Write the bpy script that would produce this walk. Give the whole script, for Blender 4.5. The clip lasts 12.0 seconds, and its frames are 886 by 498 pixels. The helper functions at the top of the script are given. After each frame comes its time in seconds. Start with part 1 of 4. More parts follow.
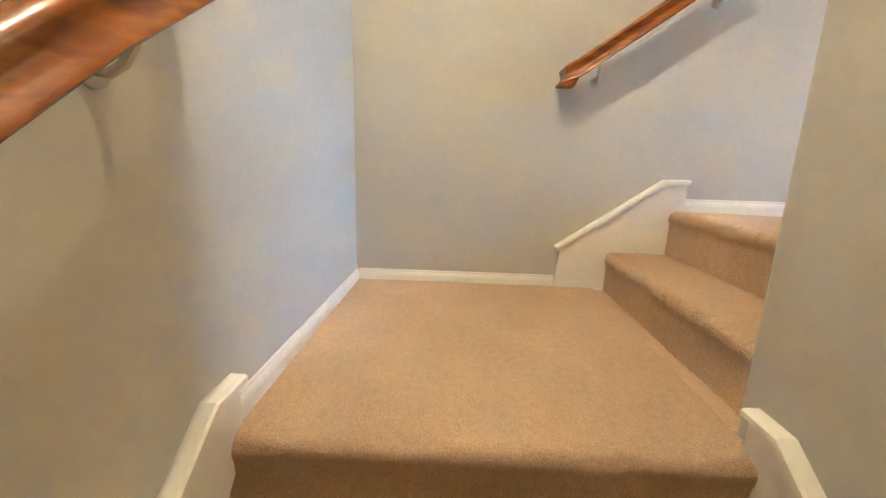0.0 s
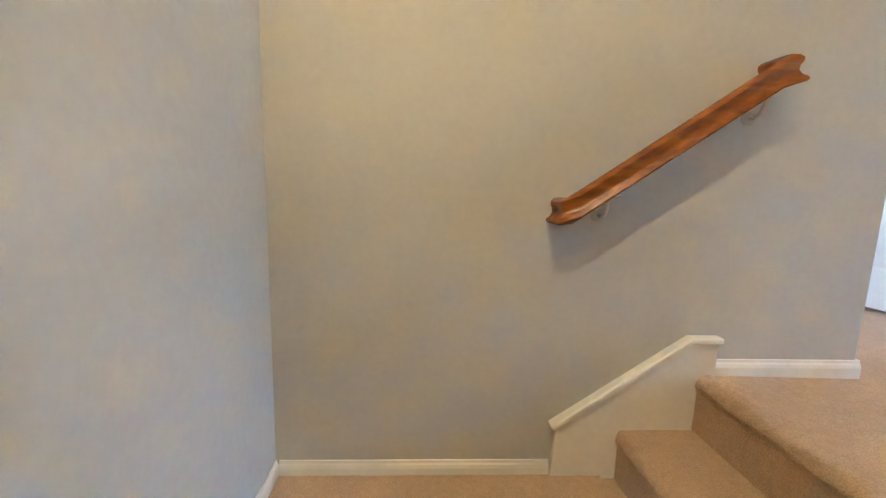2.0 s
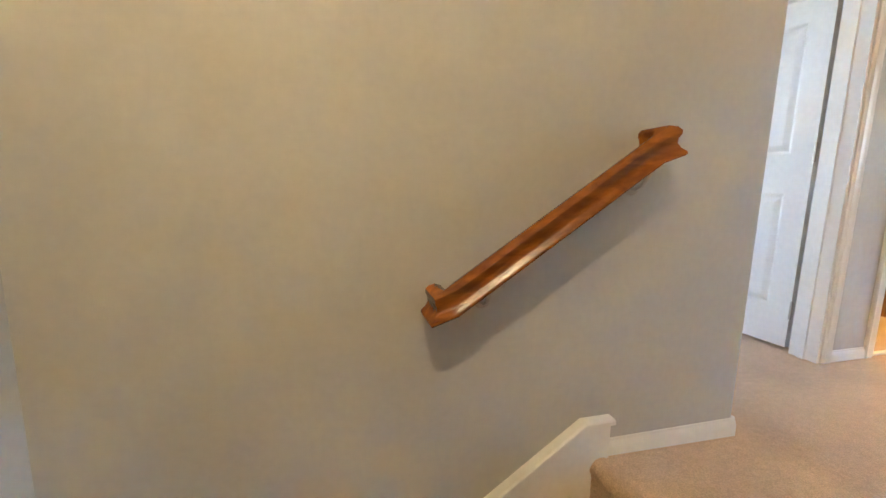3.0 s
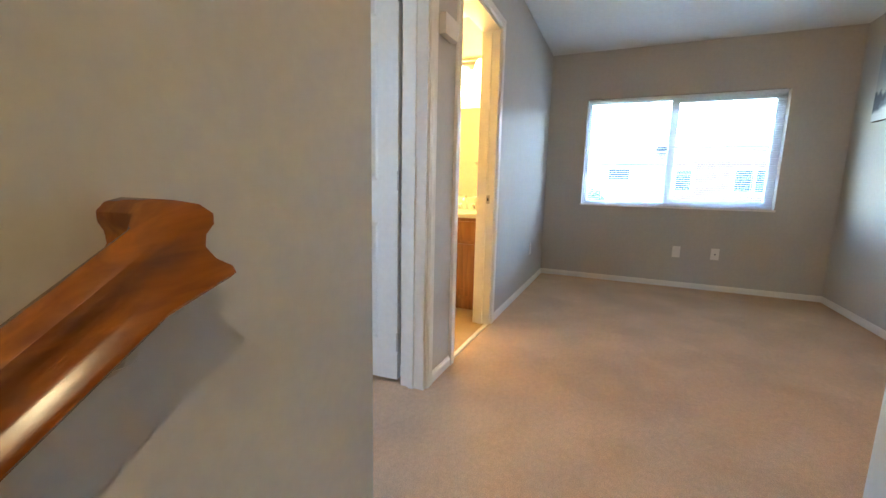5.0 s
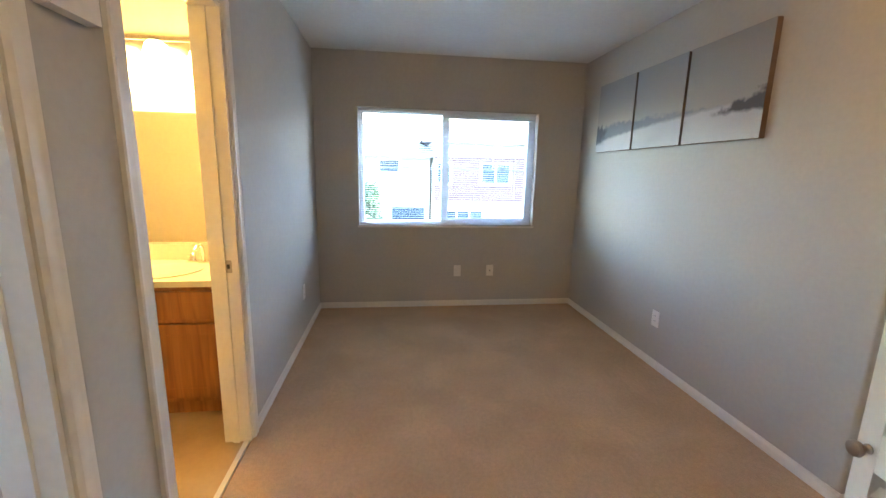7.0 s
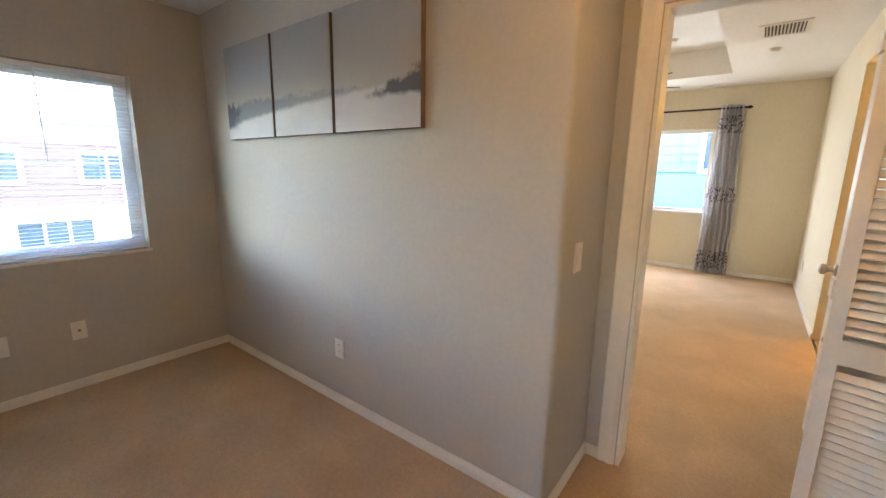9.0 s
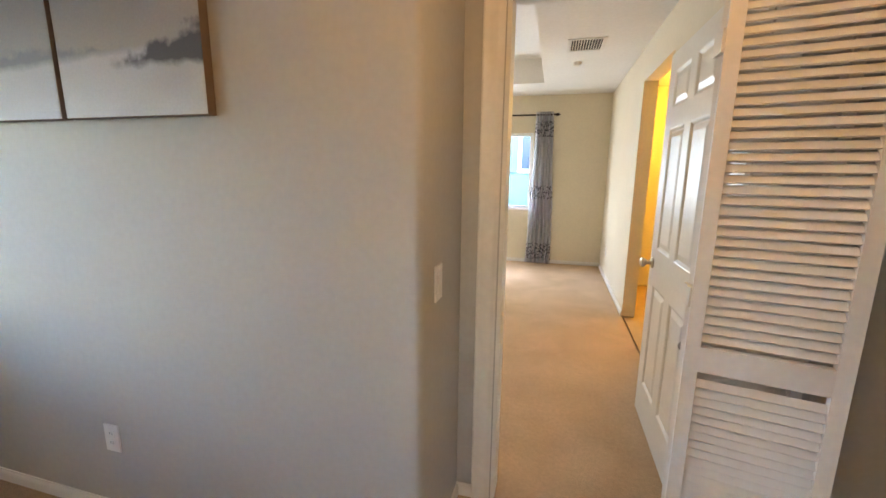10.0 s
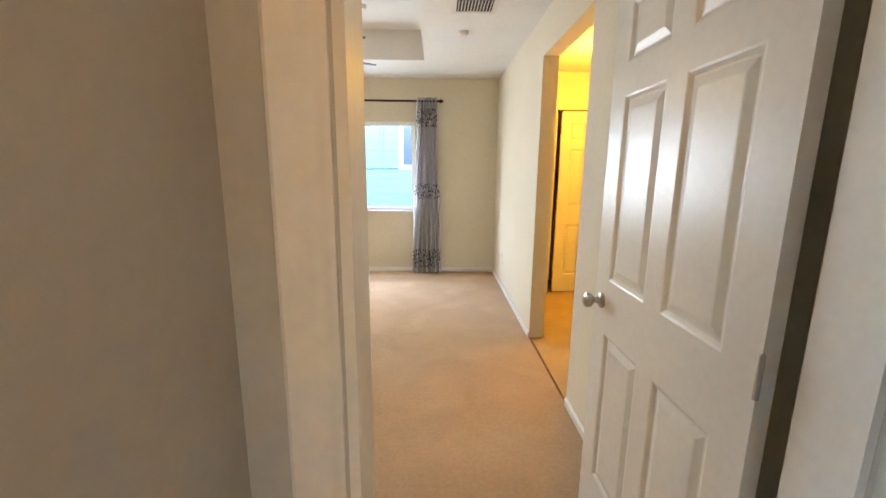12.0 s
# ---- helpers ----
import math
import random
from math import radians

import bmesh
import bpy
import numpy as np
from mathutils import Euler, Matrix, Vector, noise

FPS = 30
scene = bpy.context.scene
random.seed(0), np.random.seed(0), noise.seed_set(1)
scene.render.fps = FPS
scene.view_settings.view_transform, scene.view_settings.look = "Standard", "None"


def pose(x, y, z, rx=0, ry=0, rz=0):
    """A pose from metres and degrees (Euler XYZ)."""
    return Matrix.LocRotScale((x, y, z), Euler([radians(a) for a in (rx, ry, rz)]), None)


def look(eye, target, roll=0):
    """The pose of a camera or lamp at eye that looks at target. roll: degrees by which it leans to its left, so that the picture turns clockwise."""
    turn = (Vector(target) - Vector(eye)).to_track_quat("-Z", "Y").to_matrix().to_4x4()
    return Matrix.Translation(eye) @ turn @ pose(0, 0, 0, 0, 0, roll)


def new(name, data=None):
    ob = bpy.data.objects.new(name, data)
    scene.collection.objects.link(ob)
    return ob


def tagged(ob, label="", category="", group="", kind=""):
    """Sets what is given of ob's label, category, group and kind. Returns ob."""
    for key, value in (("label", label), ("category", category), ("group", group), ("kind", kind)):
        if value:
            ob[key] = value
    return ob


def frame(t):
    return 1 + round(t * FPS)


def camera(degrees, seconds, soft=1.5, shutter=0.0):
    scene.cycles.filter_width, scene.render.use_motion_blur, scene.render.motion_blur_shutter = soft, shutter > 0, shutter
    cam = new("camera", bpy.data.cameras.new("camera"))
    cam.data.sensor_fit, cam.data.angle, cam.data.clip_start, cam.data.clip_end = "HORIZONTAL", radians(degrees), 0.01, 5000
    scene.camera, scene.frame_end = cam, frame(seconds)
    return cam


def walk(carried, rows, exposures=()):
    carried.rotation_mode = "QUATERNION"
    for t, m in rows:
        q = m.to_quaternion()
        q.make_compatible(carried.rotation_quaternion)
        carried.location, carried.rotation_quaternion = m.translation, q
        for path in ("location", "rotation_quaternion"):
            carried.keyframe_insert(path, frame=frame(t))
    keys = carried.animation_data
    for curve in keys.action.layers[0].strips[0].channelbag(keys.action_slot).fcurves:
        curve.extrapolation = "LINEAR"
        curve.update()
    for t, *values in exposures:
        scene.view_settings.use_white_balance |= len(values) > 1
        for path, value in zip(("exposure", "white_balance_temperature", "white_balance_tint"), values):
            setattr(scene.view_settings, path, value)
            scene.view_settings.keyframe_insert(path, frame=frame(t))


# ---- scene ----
cam = camera(95.3, 12.0)
PATH = [
    (0, (0.459, -1.787, 0.206), (0.389, 0.165, -0.227), 1.6),
    (0.5, (0.441, -1.635, 0.288), (0.42, 0.331, -0.083), 1.8),
    (1, (0.403, -1.494, 0.368), (0.406, 0.474, 0.017), 1.9),
    (1.5, (0.406, -1.364, 0.504), (0.435, 0.612, 0.196), 1.9),
    (2, (0.468, -1.221, 0.599), (0.562, 0.754, 0.3), 1.6),
    (2.5, (0.534, -1.075, 0.708), (0.799, 0.886, 0.416), 1.5),
    (3, (0.632, -0.969, 0.825), (1.148, 0.939, 0.518), 1.1),
    (3.5, (0.754, -0.892, 0.881), (1.624, 0.886, 0.592), 0.7),
    (3.7, (0.807, -0.848, 0.918), (1.846, 0.837, 0.629), 1.0),
    (5.3, (1.342, -0.439, 1.04), (3.226, 0.152, 0.723), 1.1),
    (5.5, (1.427, -0.443, 1.076), (3.345, 0.026, 0.757), 1.0),
    (6, (1.639, -0.373, 1.232), (3.6, -0.186, 0.885), 1.2),
    (6.5, (1.854, -0.333, 1.322), (3.822, -0.354, 0.963), 1.0),
    (6.7, (1.917, -0.335, 1.361), (3.88, -0.435, 0.994), 1.0),
    (8.3, (2.582, -0.628, 1.386), (4.198, -1.743, 1.004), 1.2),
    (8.5, (2.644, -0.694, 1.405), (4.164, -1.932, 1.01), 0.7),
    (9, (2.772, -0.847, 1.396), (3.963, -2.407, 1.013), 0.9),
    (9.5, (2.863, -1.014, 1.415), (3.701, -2.791, 1.041), 0.8),
    (10, (2.951, -1.2, 1.416), (3.467, -3.096, 1.041), 0.6),
    (10.5, (2.991, -1.43, 1.413), (3.238, -3.379, 1.038), 0.6),
    (11, (3.004, -1.691, 1.422), (3.086, -3.654, 1.045), 0.4),
    (11.5, (3.031, -1.955, 1.395), (3.029, -3.918, 1.015), 0.7),
    (12, (3.016, -2.205, 1.399), (2.984, -4.168, 1.016), 0.5),
]
EXPOSURES = [(0.0, 6.95, 5600, 10), (1.0, 6.45, 5850, 11), (1.5, 6.4, 5900, 11), (2.0, 6.35, 5850, 10), (2.5, 6.35, 6250, 11), (3.5, 5.75, 6250, 11), (5.5, 5.52, 6150, 9), (6.0, 5.37, 6200, 9), (6.7, 5.22, 6400, 11), (8.3, 5.22, 7500, 18), (9.5, 5.22, 7100, 16), (10.5, 5.22, 6800, 15), (11.0, 5.15, 6600, 13), (12.0, 5.15, 6750, 15)]
walk(cam, [(t, look(eye, target, roll)) for t, eye, target, roll in PATH], EXPOSURES)

# ---- world, sun and lamps ----
world = bpy.data.worlds.new("sky")
scene.world = world
world.use_nodes = True
wn = world.node_tree
sky = wn.nodes.new("ShaderNodeTexSky")
sky.sky_type, sky.sun_disc = "NISHITA", False
sky.sun_elevation, sky.sun_rotation = radians(35), radians(180)
sky.dust_density, sky.air_density, sky.ozone_density = 0.7, 1.2, 3.0
wn.nodes["Background"].inputs["Strength"].default_value = 0.15
wn.links.new(sky.outputs["Color"], wn.nodes["Background"].inputs["Color"])

sun = new("sun", bpy.data.lights.new("sun", "SUN"))
sun.data.energy, sun.data.angle, sun.data.color = 1.2, radians(12), (1.0, 0.95, 0.88)
sun.matrix_world = look((-2, -30, 21), (0, 0, 0))

WARM = (1.0, 0.74, 0.40)


def lamp(name, x, y, z, watts, size, color):
    ob = new(name, bpy.data.lights.new(name, "POINT"))
    ob.data.energy, ob.data.shadow_soft_size, ob.data.color = watts, size, color
    ob.location = (x, y, z)
    return ob


lamp("landing_lamp", 0.43, -1.32, 2.32, 0.86, 0.015, WARM)
lamp("hall_lamp", 2.78, -1.62, 2.24, 0.35, 0.04, (1.0, 0.58, 0.24))
lamp("bath_lamp", 4.44, 0.94, 1.84, 0.55, 0.05, (1.0, 0.47, 0.07))
lamp("master_bath_lamp", 1.62, -5.75, 2.15, 1.5, 0.08, (1.0, 0.53, 0.06))
lamp("master_lamp", 4.10, -5.62, 2.10, 0.28, 0.08, (1.0, 0.74, 0.42))


def window_light(name, eye, target, wide, high, watts):
    ob = new(name, bpy.data.lights.new(name, "AREA"))
    ob.data.shape, ob.data.size, ob.data.size_y = "RECTANGLE", wide, high
    ob.data.energy, ob.data.color = watts, (0.82, 0.92, 1.0)
    ob.matrix_world = look(eye, target)
    return ob


# area lamp added unseen beyond the curtain to strengthen the bedroom window's skylight
window_light("bedroom_window_light", (4.9, -7.79, 1.44), (3.7, -5.4, 0.0), 1.4, 1.05, 1.9)


# ---- materials ----
def material(name, color, rough=0.6, metal=0.0, grain=None, bump=None, mottled=0.0, mottle_scale=2.0, emit=None, spec=0.5):
    """grain: (scale, amount of value change); bump: (scale, distance); mottled: larger uneven patches."""
    m = bpy.data.materials.new(name)
    m.use_nodes = True
    nt = m.node_tree
    b = nt.nodes["Principled BSDF"]
    b.inputs["Roughness"].default_value, b.inputs["Metallic"].default_value = rough, metal
    b.inputs["Specular IOR Level"].default_value = spec
    co = nt.nodes.new("ShaderNodeTexCoord")
    rgb = nt.nodes.new("ShaderNodeRGB")
    rgb.outputs[0].default_value = (*color, 1)
    out = rgb.outputs[0]
    for scale, amount in (grain or (0, 0), (mottle_scale, mottled)):
        if amount:
            n = nt.nodes.new("ShaderNodeTexNoise")
            n.inputs["Scale"].default_value, n.inputs["Detail"].default_value = scale, 5
            nt.links.new(co.outputs["Object"], n.inputs["Vector"])
            r = nt.nodes.new("ShaderNodeMapRange")
            r.inputs["From Min"].default_value, r.inputs["From Max"].default_value = 0.3, 0.7
            r.inputs["To Min"].default_value, r.inputs["To Max"].default_value = 1 - amount, 1 + amount
            nt.links.new(n.outputs["Fac"], r.inputs["Value"])
            h = nt.nodes.new("ShaderNodeHueSaturation")
            nt.links.new(out, h.inputs["Color"])
            nt.links.new(r.outputs["Result"], h.inputs["Value"])
            out = h.outputs["Color"]
    nt.links.new(out, b.inputs["Base Color"])
    if bump:
        n = nt.nodes.new("ShaderNodeTexNoise")
        n.inputs["Scale"].default_value, n.inputs["Detail"].default_value = bump[0], 4
        nt.links.new(co.outputs["Object"], n.inputs["Vector"])
        k = nt.nodes.new("ShaderNodeBump")
        k.inputs["Distance"].default_value = bump[1]
        nt.links.new(n.outputs["Fac"], k.inputs["Height"])
        nt.links.new(k.outputs["Normal"], b.inputs["Normal"])
    if emit:
        b.inputs["Emission Color"].default_value = (*emit[0], 1)
        b.inputs["Emission Strength"].default_value = emit[1]
    return m


def mat(name, color, rough=0.6, metal=0.0, grain=(40, 0.03), bump=None, mottled=0.03, mottle_scale=1.5, emit=None, spec=0.5):
    return material(name, color, rough, metal, grain, bump, mottled, mottle_scale, emit, spec)


PAINT = mat("grey_paint", (0.485, 0.47, 0.435), 0.75, bump=(190, 0.0003))
CREAM = mat("cream_paint", (0.72, 0.66, 0.52), 0.75, bump=(190, 0.0003))
CEILING = mat("ceiling_paint", (0.78, 0.78, 0.76), 0.85, bump=(120, 0.001))
TRIM = mat("trim_paint", (0.78, 0.76, 0.71), 0.35, bump=(60, 0.0002))
DOOR = mat("door_paint", (0.76, 0.74, 0.69), 0.32, bump=(90, 0.0003))
LOUVER = mat("louver_paint", (0.78, 0.74, 0.68), 0.4)


def carpet_material(name, color):
    """Cut pile: fine tufts, soft cloudy patches, and trodden patches where the pile leans and shines lighter."""
    m = bpy.data.materials.new(name)
    m.use_nodes = True
    nt = m.node_tree
    b = nt.nodes["Principled BSDF"]
    b.inputs["Roughness"].default_value, b.inputs["Specular IOR Level"].default_value = 0.98, 0.1
    b.inputs["Sheen Weight"].default_value, b.inputs["Sheen Roughness"].default_value = 0.12, 0.6
    b.inputs["Sheen Tint"].default_value = (*color, 1)
    co = nt.nodes.new("ShaderNodeTexCoord")
    rgb = nt.nodes.new("ShaderNodeRGB")
    rgb.outputs[0].default_value = (*color, 1)
    out = rgb.outputs[0]
    tuft = None
    for scale, detail, twist, lo, hi, amount in ((230, 4, 0, 0.3, 0.7, 0.14), (45, 3, 0, 0.3, 0.7, 0.05), (2.2, 4, 0.4, 0.3, 0.7, 0.07), (3.0, 4, 0.4, 0.48, 0.66, 0.035)):
        n = nt.nodes.new("ShaderNodeTexNoise")
        n.inputs["Scale"].default_value, n.inputs["Detail"].default_value, n.inputs["Distortion"].default_value = scale, detail, twist
        nt.links.new(co.outputs["Object"], n.inputs["Vector"])
        tuft = tuft or n
        r = nt.nodes.new("ShaderNodeMapRange")
        r.interpolation_type = "SMOOTHSTEP"
        r.inputs["From Min"].default_value, r.inputs["From Max"].default_value = lo, hi
        r.inputs["To Min"].default_value, r.inputs["To Max"].default_value = 1 - amount, 1 + amount
        nt.links.new(n.outputs["Fac"], r.inputs["Value"])
        h = nt.nodes.new("ShaderNodeHueSaturation")
        nt.links.new(out, h.inputs["Color"])
        nt.links.new(r.outputs["Result"], h.inputs["Value"])
        out = h.outputs["Color"]
    nt.links.new(out, b.inputs["Base Color"])
    k = nt.nodes.new("ShaderNodeBump")
    k.inputs["Distance"].default_value = 0.007
    nt.links.new(tuft.outputs["Fac"], k.inputs["Height"])
    nt.links.new(k.outputs["Normal"], b.inputs["Normal"])
    return m


CARPET = carpet_material("carpet", (0.58, 0.41, 0.268))
NICKEL = mat("nickel", (0.46, 0.43, 0.38), 0.28, 1.0)
BRONZE = mat("dark_bronze", (0.035, 0.025, 0.02), 0.35, 0.8)
PLATE = mat("plate_plastic", (0.80, 0.78, 0.74), 0.35)
# near-black colour for the shade inside slots, holes and the duct, none cut
RECESS_SHADE = mat("recess_shade", (0.03, 0.03, 0.03), 0.6)
VINYL = mat("window_vinyl", (0.82, 0.83, 0.84), 0.35)


def wood(name, light, dark, rough, axis, scale=1.0):
    """Wood with the grain along an axis (0, 1, 2)."""
    m = bpy.data.materials.new(name)
    m.use_nodes = True
    nt = m.node_tree
    b = nt.nodes["Principled BSDF"]
    b.inputs["Roughness"].default_value = rough
    co = nt.nodes.new("ShaderNodeTexCoord")
    mp = nt.nodes.new("ShaderNodeMapping")
    sc = [40 * scale] * 3
    sc[axis] = 2.2 * scale
    mp.inputs["Scale"].default_value = sc
    nt.links.new(co.outputs["Object"], mp.inputs["Vector"])
    n = nt.nodes.new("ShaderNodeTexNoise")
    n.inputs["Scale"].default_value, n.inputs["Detail"].default_value, n.inputs["Distortion"].default_value = 1.0, 6, 0.6
    nt.links.new(mp.outputs["Vector"], n.inputs["Vector"])
    r = nt.nodes.new("ShaderNodeValToRGB")
    r.color_ramp.elements[0].position, r.color_ramp.elements[1].position = 0.32, 0.68
    r.color_ramp.elements[0].color, r.color_ramp.elements[1].color = (*dark, 1), (*light, 1)
    nt.links.new(n.outputs["Fac"], r.inputs["Fac"])
    nt.links.new(r.outputs["Color"], b.inputs["Base Color"])
    k = nt.nodes.new("ShaderNodeBump")
    k.inputs["Distance"].default_value, k.inputs["Strength"].default_value = 0.0006, 0.5
    nt.links.new(n.outputs["Fac"], k.inputs["Height"])
    nt.links.new(k.outputs["Normal"], b.inputs["Normal"])
    return m


RAILWOOD = wood("stained_rail_wood", (0.30, 0.092, 0.010), (0.155, 0.041, 0.0045), 0.24, 0)
OAK = wood("honey_oak", (0.37, 0.16, 0.045), (0.24, 0.092, 0.024), 0.42, 2)

GLASS = bpy.data.materials.new("window_glass")
GLASS.use_nodes = True
_g = GLASS.node_tree
_b = _g.nodes["Principled BSDF"]
_b.inputs["Transmission Weight"].default_value, _b.inputs["Roughness"].default_value, _b.inputs["IOR"].default_value = 1.0, 0.0, 1.01
_b.inputs["Base Color"].default_value = (0.98, 1.0, 1.0, 1)
MIRROR = mat("mirror", (0.92, 0.92, 0.92), 0.02, 1.0, grain=None, mottled=0.0)


# ---- building helpers ----
def box(bm, x0, y0, z0, x1, y1, z1):
    v = [bm.verts.new(p) for p in ((x0, y0, z0), (x1, y0, z0), (x1, y1, z0), (x0, y1, z0), (x0, y0, z1), (x1, y0, z1), (x1, y1, z1), (x0, y1, z1))]
    for f in ((3, 2, 1, 0), (4, 5, 6, 7), (0, 1, 5, 4), (1, 2, 6, 5), (2, 3, 7, 6), (3, 0, 4, 7)):
        bm.faces.new([v[i] for i in f])
    return v


def boxes(*rows):
    bm = bmesh.new()
    for r in rows:
        box(bm, *r)
    return bm


def bevelled(bm, width, segments=2):
    bmesh.ops.bevel(bm, geom=[e for e in bm.edges if e.calc_face_angle(0) > 0.5], offset=width, segments=segments, affect="EDGES", profile=0.5)
    return bm


def slab(x0, y0, z0, x1, y1, z1, width=0.003, segments=2):
    return bevelled(boxes((x0, y0, z0, x1, y1, z1)), width, segments)


def rounded(points, steps=5):
    """A footprint of (x, y) or (x, y, radius), its corners rounded."""
    out = []
    for i, p in enumerate(points):
        r = p[2] if len(p) > 2 else 0
        a, c = Vector(p[:2]), None
        if not r:
            out.append(a)
            continue
        u = (Vector(points[i - 1][:2]) - a).normalized()
        w = (Vector(points[(i + 1) % len(points)][:2]) - a).normalized()
        c = a + r * (u + w)
        for k in range(steps + 1):
            q = radians(90 * k / steps)
            out.append(c - w * r * math.cos(q) - u * r * math.sin(q))
    return out


def prism(bm, outline, z0, z1, turn=None):
    """An outline in the plane raised from z0 to z1; turn maps the result."""
    low = [bm.verts.new((p[0], p[1], z0)) for p in outline]
    top = [bm.verts.new((p[0], p[1], z1)) for p in outline]
    bm.faces.new(top)
    bm.faces.new(low[::-1])
    for i in range(len(outline)):
        j = (i + 1) % len(outline)
        bm.faces.new((low[i], low[j], top[j], top[i]))
    if turn is not None:
        bmesh.ops.transform(bm, matrix=turn, verts=low + top)
    bmesh.ops.recalc_face_normals(bm, faces=bm.faces[:])
    return bm


def lathe(bm, profile, at=(0, 0, 0), axis="z", sides=20):
    """Profile of (radius, height) turned round an axis."""
    rings = []
    for r, h in profile:
        ring = []
        for k in range(sides):
            a = 2 * math.pi * k / sides
            p = (r * math.cos(a), r * math.sin(a), h)
            if axis == "x":
                p = (p[2], p[0], p[1])
            elif axis == "y":
                p = (p[0], p[2], p[1])
            ring.append(bm.verts.new(Vector(p) + Vector(at)))
        rings.append(ring)
    for a, b in zip(rings, rings[1:]):
        for k in range(sides):
            bm.faces.new((a[k], a[(k + 1) % sides], b[(k + 1) % sides], b[k]))
    bm.faces.new(rings[0][::-1])
    bm.faces.new(rings[-1])
    bmesh.ops.recalc_face_normals(bm, faces=bm.faces[:])
    return bm


def mesh_of(name, bm, material_, smooth=False):
    me = bpy.data.meshes.new(name)
    bm.to_mesh(me)
    bm.free()
    me.materials.append(material_)
    if smooth:
        me.shade_smooth()
        me.set_sharp_from_angle(angle=radians(40))
    return me


def part(name, bm, material_, parent, label="", smooth=True):
    ob = new(name, mesh_of(name, bm, material_, smooth))
    ob.parent = parent
    return tagged(ob, label)


def thing(name, at, label, category, group="", kind="", turn=0):
    ob = new(name)
    ob.empty_display_size = 0.05
    ob.matrix_basis = pose(*at, 0, 0, turn)
    return tagged(ob, label, category, group, kind)


def setting(name, bm, material_, label, category, smooth=False):
    return tagged(new(name, mesh_of(name, bm, material_, smooth)), label, category, kind="structure")


def wall(name, along, a0, a1, b0, b1, z0, z1, openings, material_, label):
    """A wall along 'x' or 'y' from a0 to a1, between b0 and b1 in thickness; openings (a, a, z, z) go through it."""
    bm = bmesh.new()
    cuts = sorted({a0, a1, *(o[0] for o in openings), *(o[1] for o in openings)})
    for c, d in zip(cuts, cuts[1:]):
        spans, low = [], z0
        for o in sorted((o for o in openings if o[0] <= c and o[1] >= d), key=lambda o: o[2]):
            if o[2] > low:
                spans.append((low, o[2]))
            low = o[3]
        if low < z1:
            spans.append((low, z1))
        for e, f in spans:
            if along == "x":
                box(bm, c, b0, e, d, b1, f)
            else:
                box(bm, b0, c, e, b1, d, f)
    bmesh.ops.remove_doubles(bm, verts=bm.verts[:], dist=1e-5)
    return setting(name, bm, material_, label, "wall")


# ---- shell ----
H = 2.44
X_E, Y_N, Y_S, X_O, Y_M = 6.03, 0.366, -2.250, 3.298, -2.745
WIN = (-1.79, -0.035, 0.84, 1.955)
LOW = -3.0

bm = bmesh.new()
prism(bm, rounded([(-0.12, 0.0), (1.932, 0.0, 0.022), (1.932, Y_N), (1.80, Y_N), (1.80, 0.12), (-0.12, 0.12)]), LOW, H)
setting("wall_handrail", bm, PAINT, "matte warm grey painted stairwell wall with a rounded corner", "wall", True)
bm = bmesh.new()
prism(bm, rounded([(1.072, -5.2), (1.192, -5.2), (1.192, -1.105), (2.315, -1.105, 0.02), (2.315, -0.988, 0.022), (1.072, -0.988, 0.02)]), LOW, H)
setting("wall_stair_divider", bm, PAINT, "matte grey painted wall between stairs and closet, bullnose corners", "wall", True)
setting("wall_stairs_west", boxes((-0.12, -5.2, LOW, 0.0, 0.0, H)), PAINT, "matte grey painted wall beside the carpeted stairs", "wall")
setting("wall_stairs_south", boxes((-0.12, -5.32, LOW, 1.205, -5.2, H)), PAINT, "plain grey painted wall at the foot of the stairs", "wall")
wall("wall_bedroom_north", "x", -0.5, 3.08, 3.4, 3.52, 0, H, [(2.1, 2.6, 0.95, 1.95)], PAINT, "grey painted bedroom wall with a window opening")
setting("wall_bedroom_west", boxes((-0.62, 0.0, 0, -0.5, 3.52, H), (-0.5, 0.0, 0, -0.12, 0.12, H)), PAINT, "plain grey painted bedroom wall", "wall")
setting("wall_bedroom_east", boxes((3.0, Y_N + 0.12, 0, 3.08, 3.4, H)), PAINT, "plain grey painted bedroom wall behind the open door", "wall")
wall("wall_loft_north", "x", 1.80, X_E + 0.12, Y_N, Y_N + 0.12, 0, H, [(2.125, 2.915, 0, 2.045), (3.285, 3.990, 0, 2.045)], PAINT, "grey painted wall with the bathroom doorway")
wall("wall_loft_east", "y", Y_S, Y_N, X_E, X_E + 0.15, 0, H, [WIN], PAINT, "grey painted wall with a wide window")
bm = bmesh.new()
prism(bm, rounded([(X_E + 0.15, Y_S), (X_O, Y_S, 0.022), (X_O, Y_M), (X_E + 0.15, Y_M)]), 0, H)
setting("wall_loft_south", bm, PAINT, "grey painted wall hung with three canvases, rounded outer corner", "wall", True)
wall("wall_master_door", "x", 1.205, X_E + 0.15, Y_M - 0.115, Y_M, 0, H + 0.66, [(2.345, 3.145, 0, 2.045)], PAINT, "grey painted wall with the bedroom doorway")
setting("wall_closet_front", boxes((2.09, -2.69, 2.03, 2.20, -1.105, H), (2.09, Y_M, 0, 2.20, -2.69, H)), PAINT, "grey painted closet front around the opening", "wall")
setting("wall_closet_back", boxes((1.192, Y_M, 0, 1.33, -1.105, H)), PAINT, "plain grey painted back wall inside the closet", "wall")
M_W, M_S, M_E, M_H = 2.222, -7.74, 6.9, 2.56
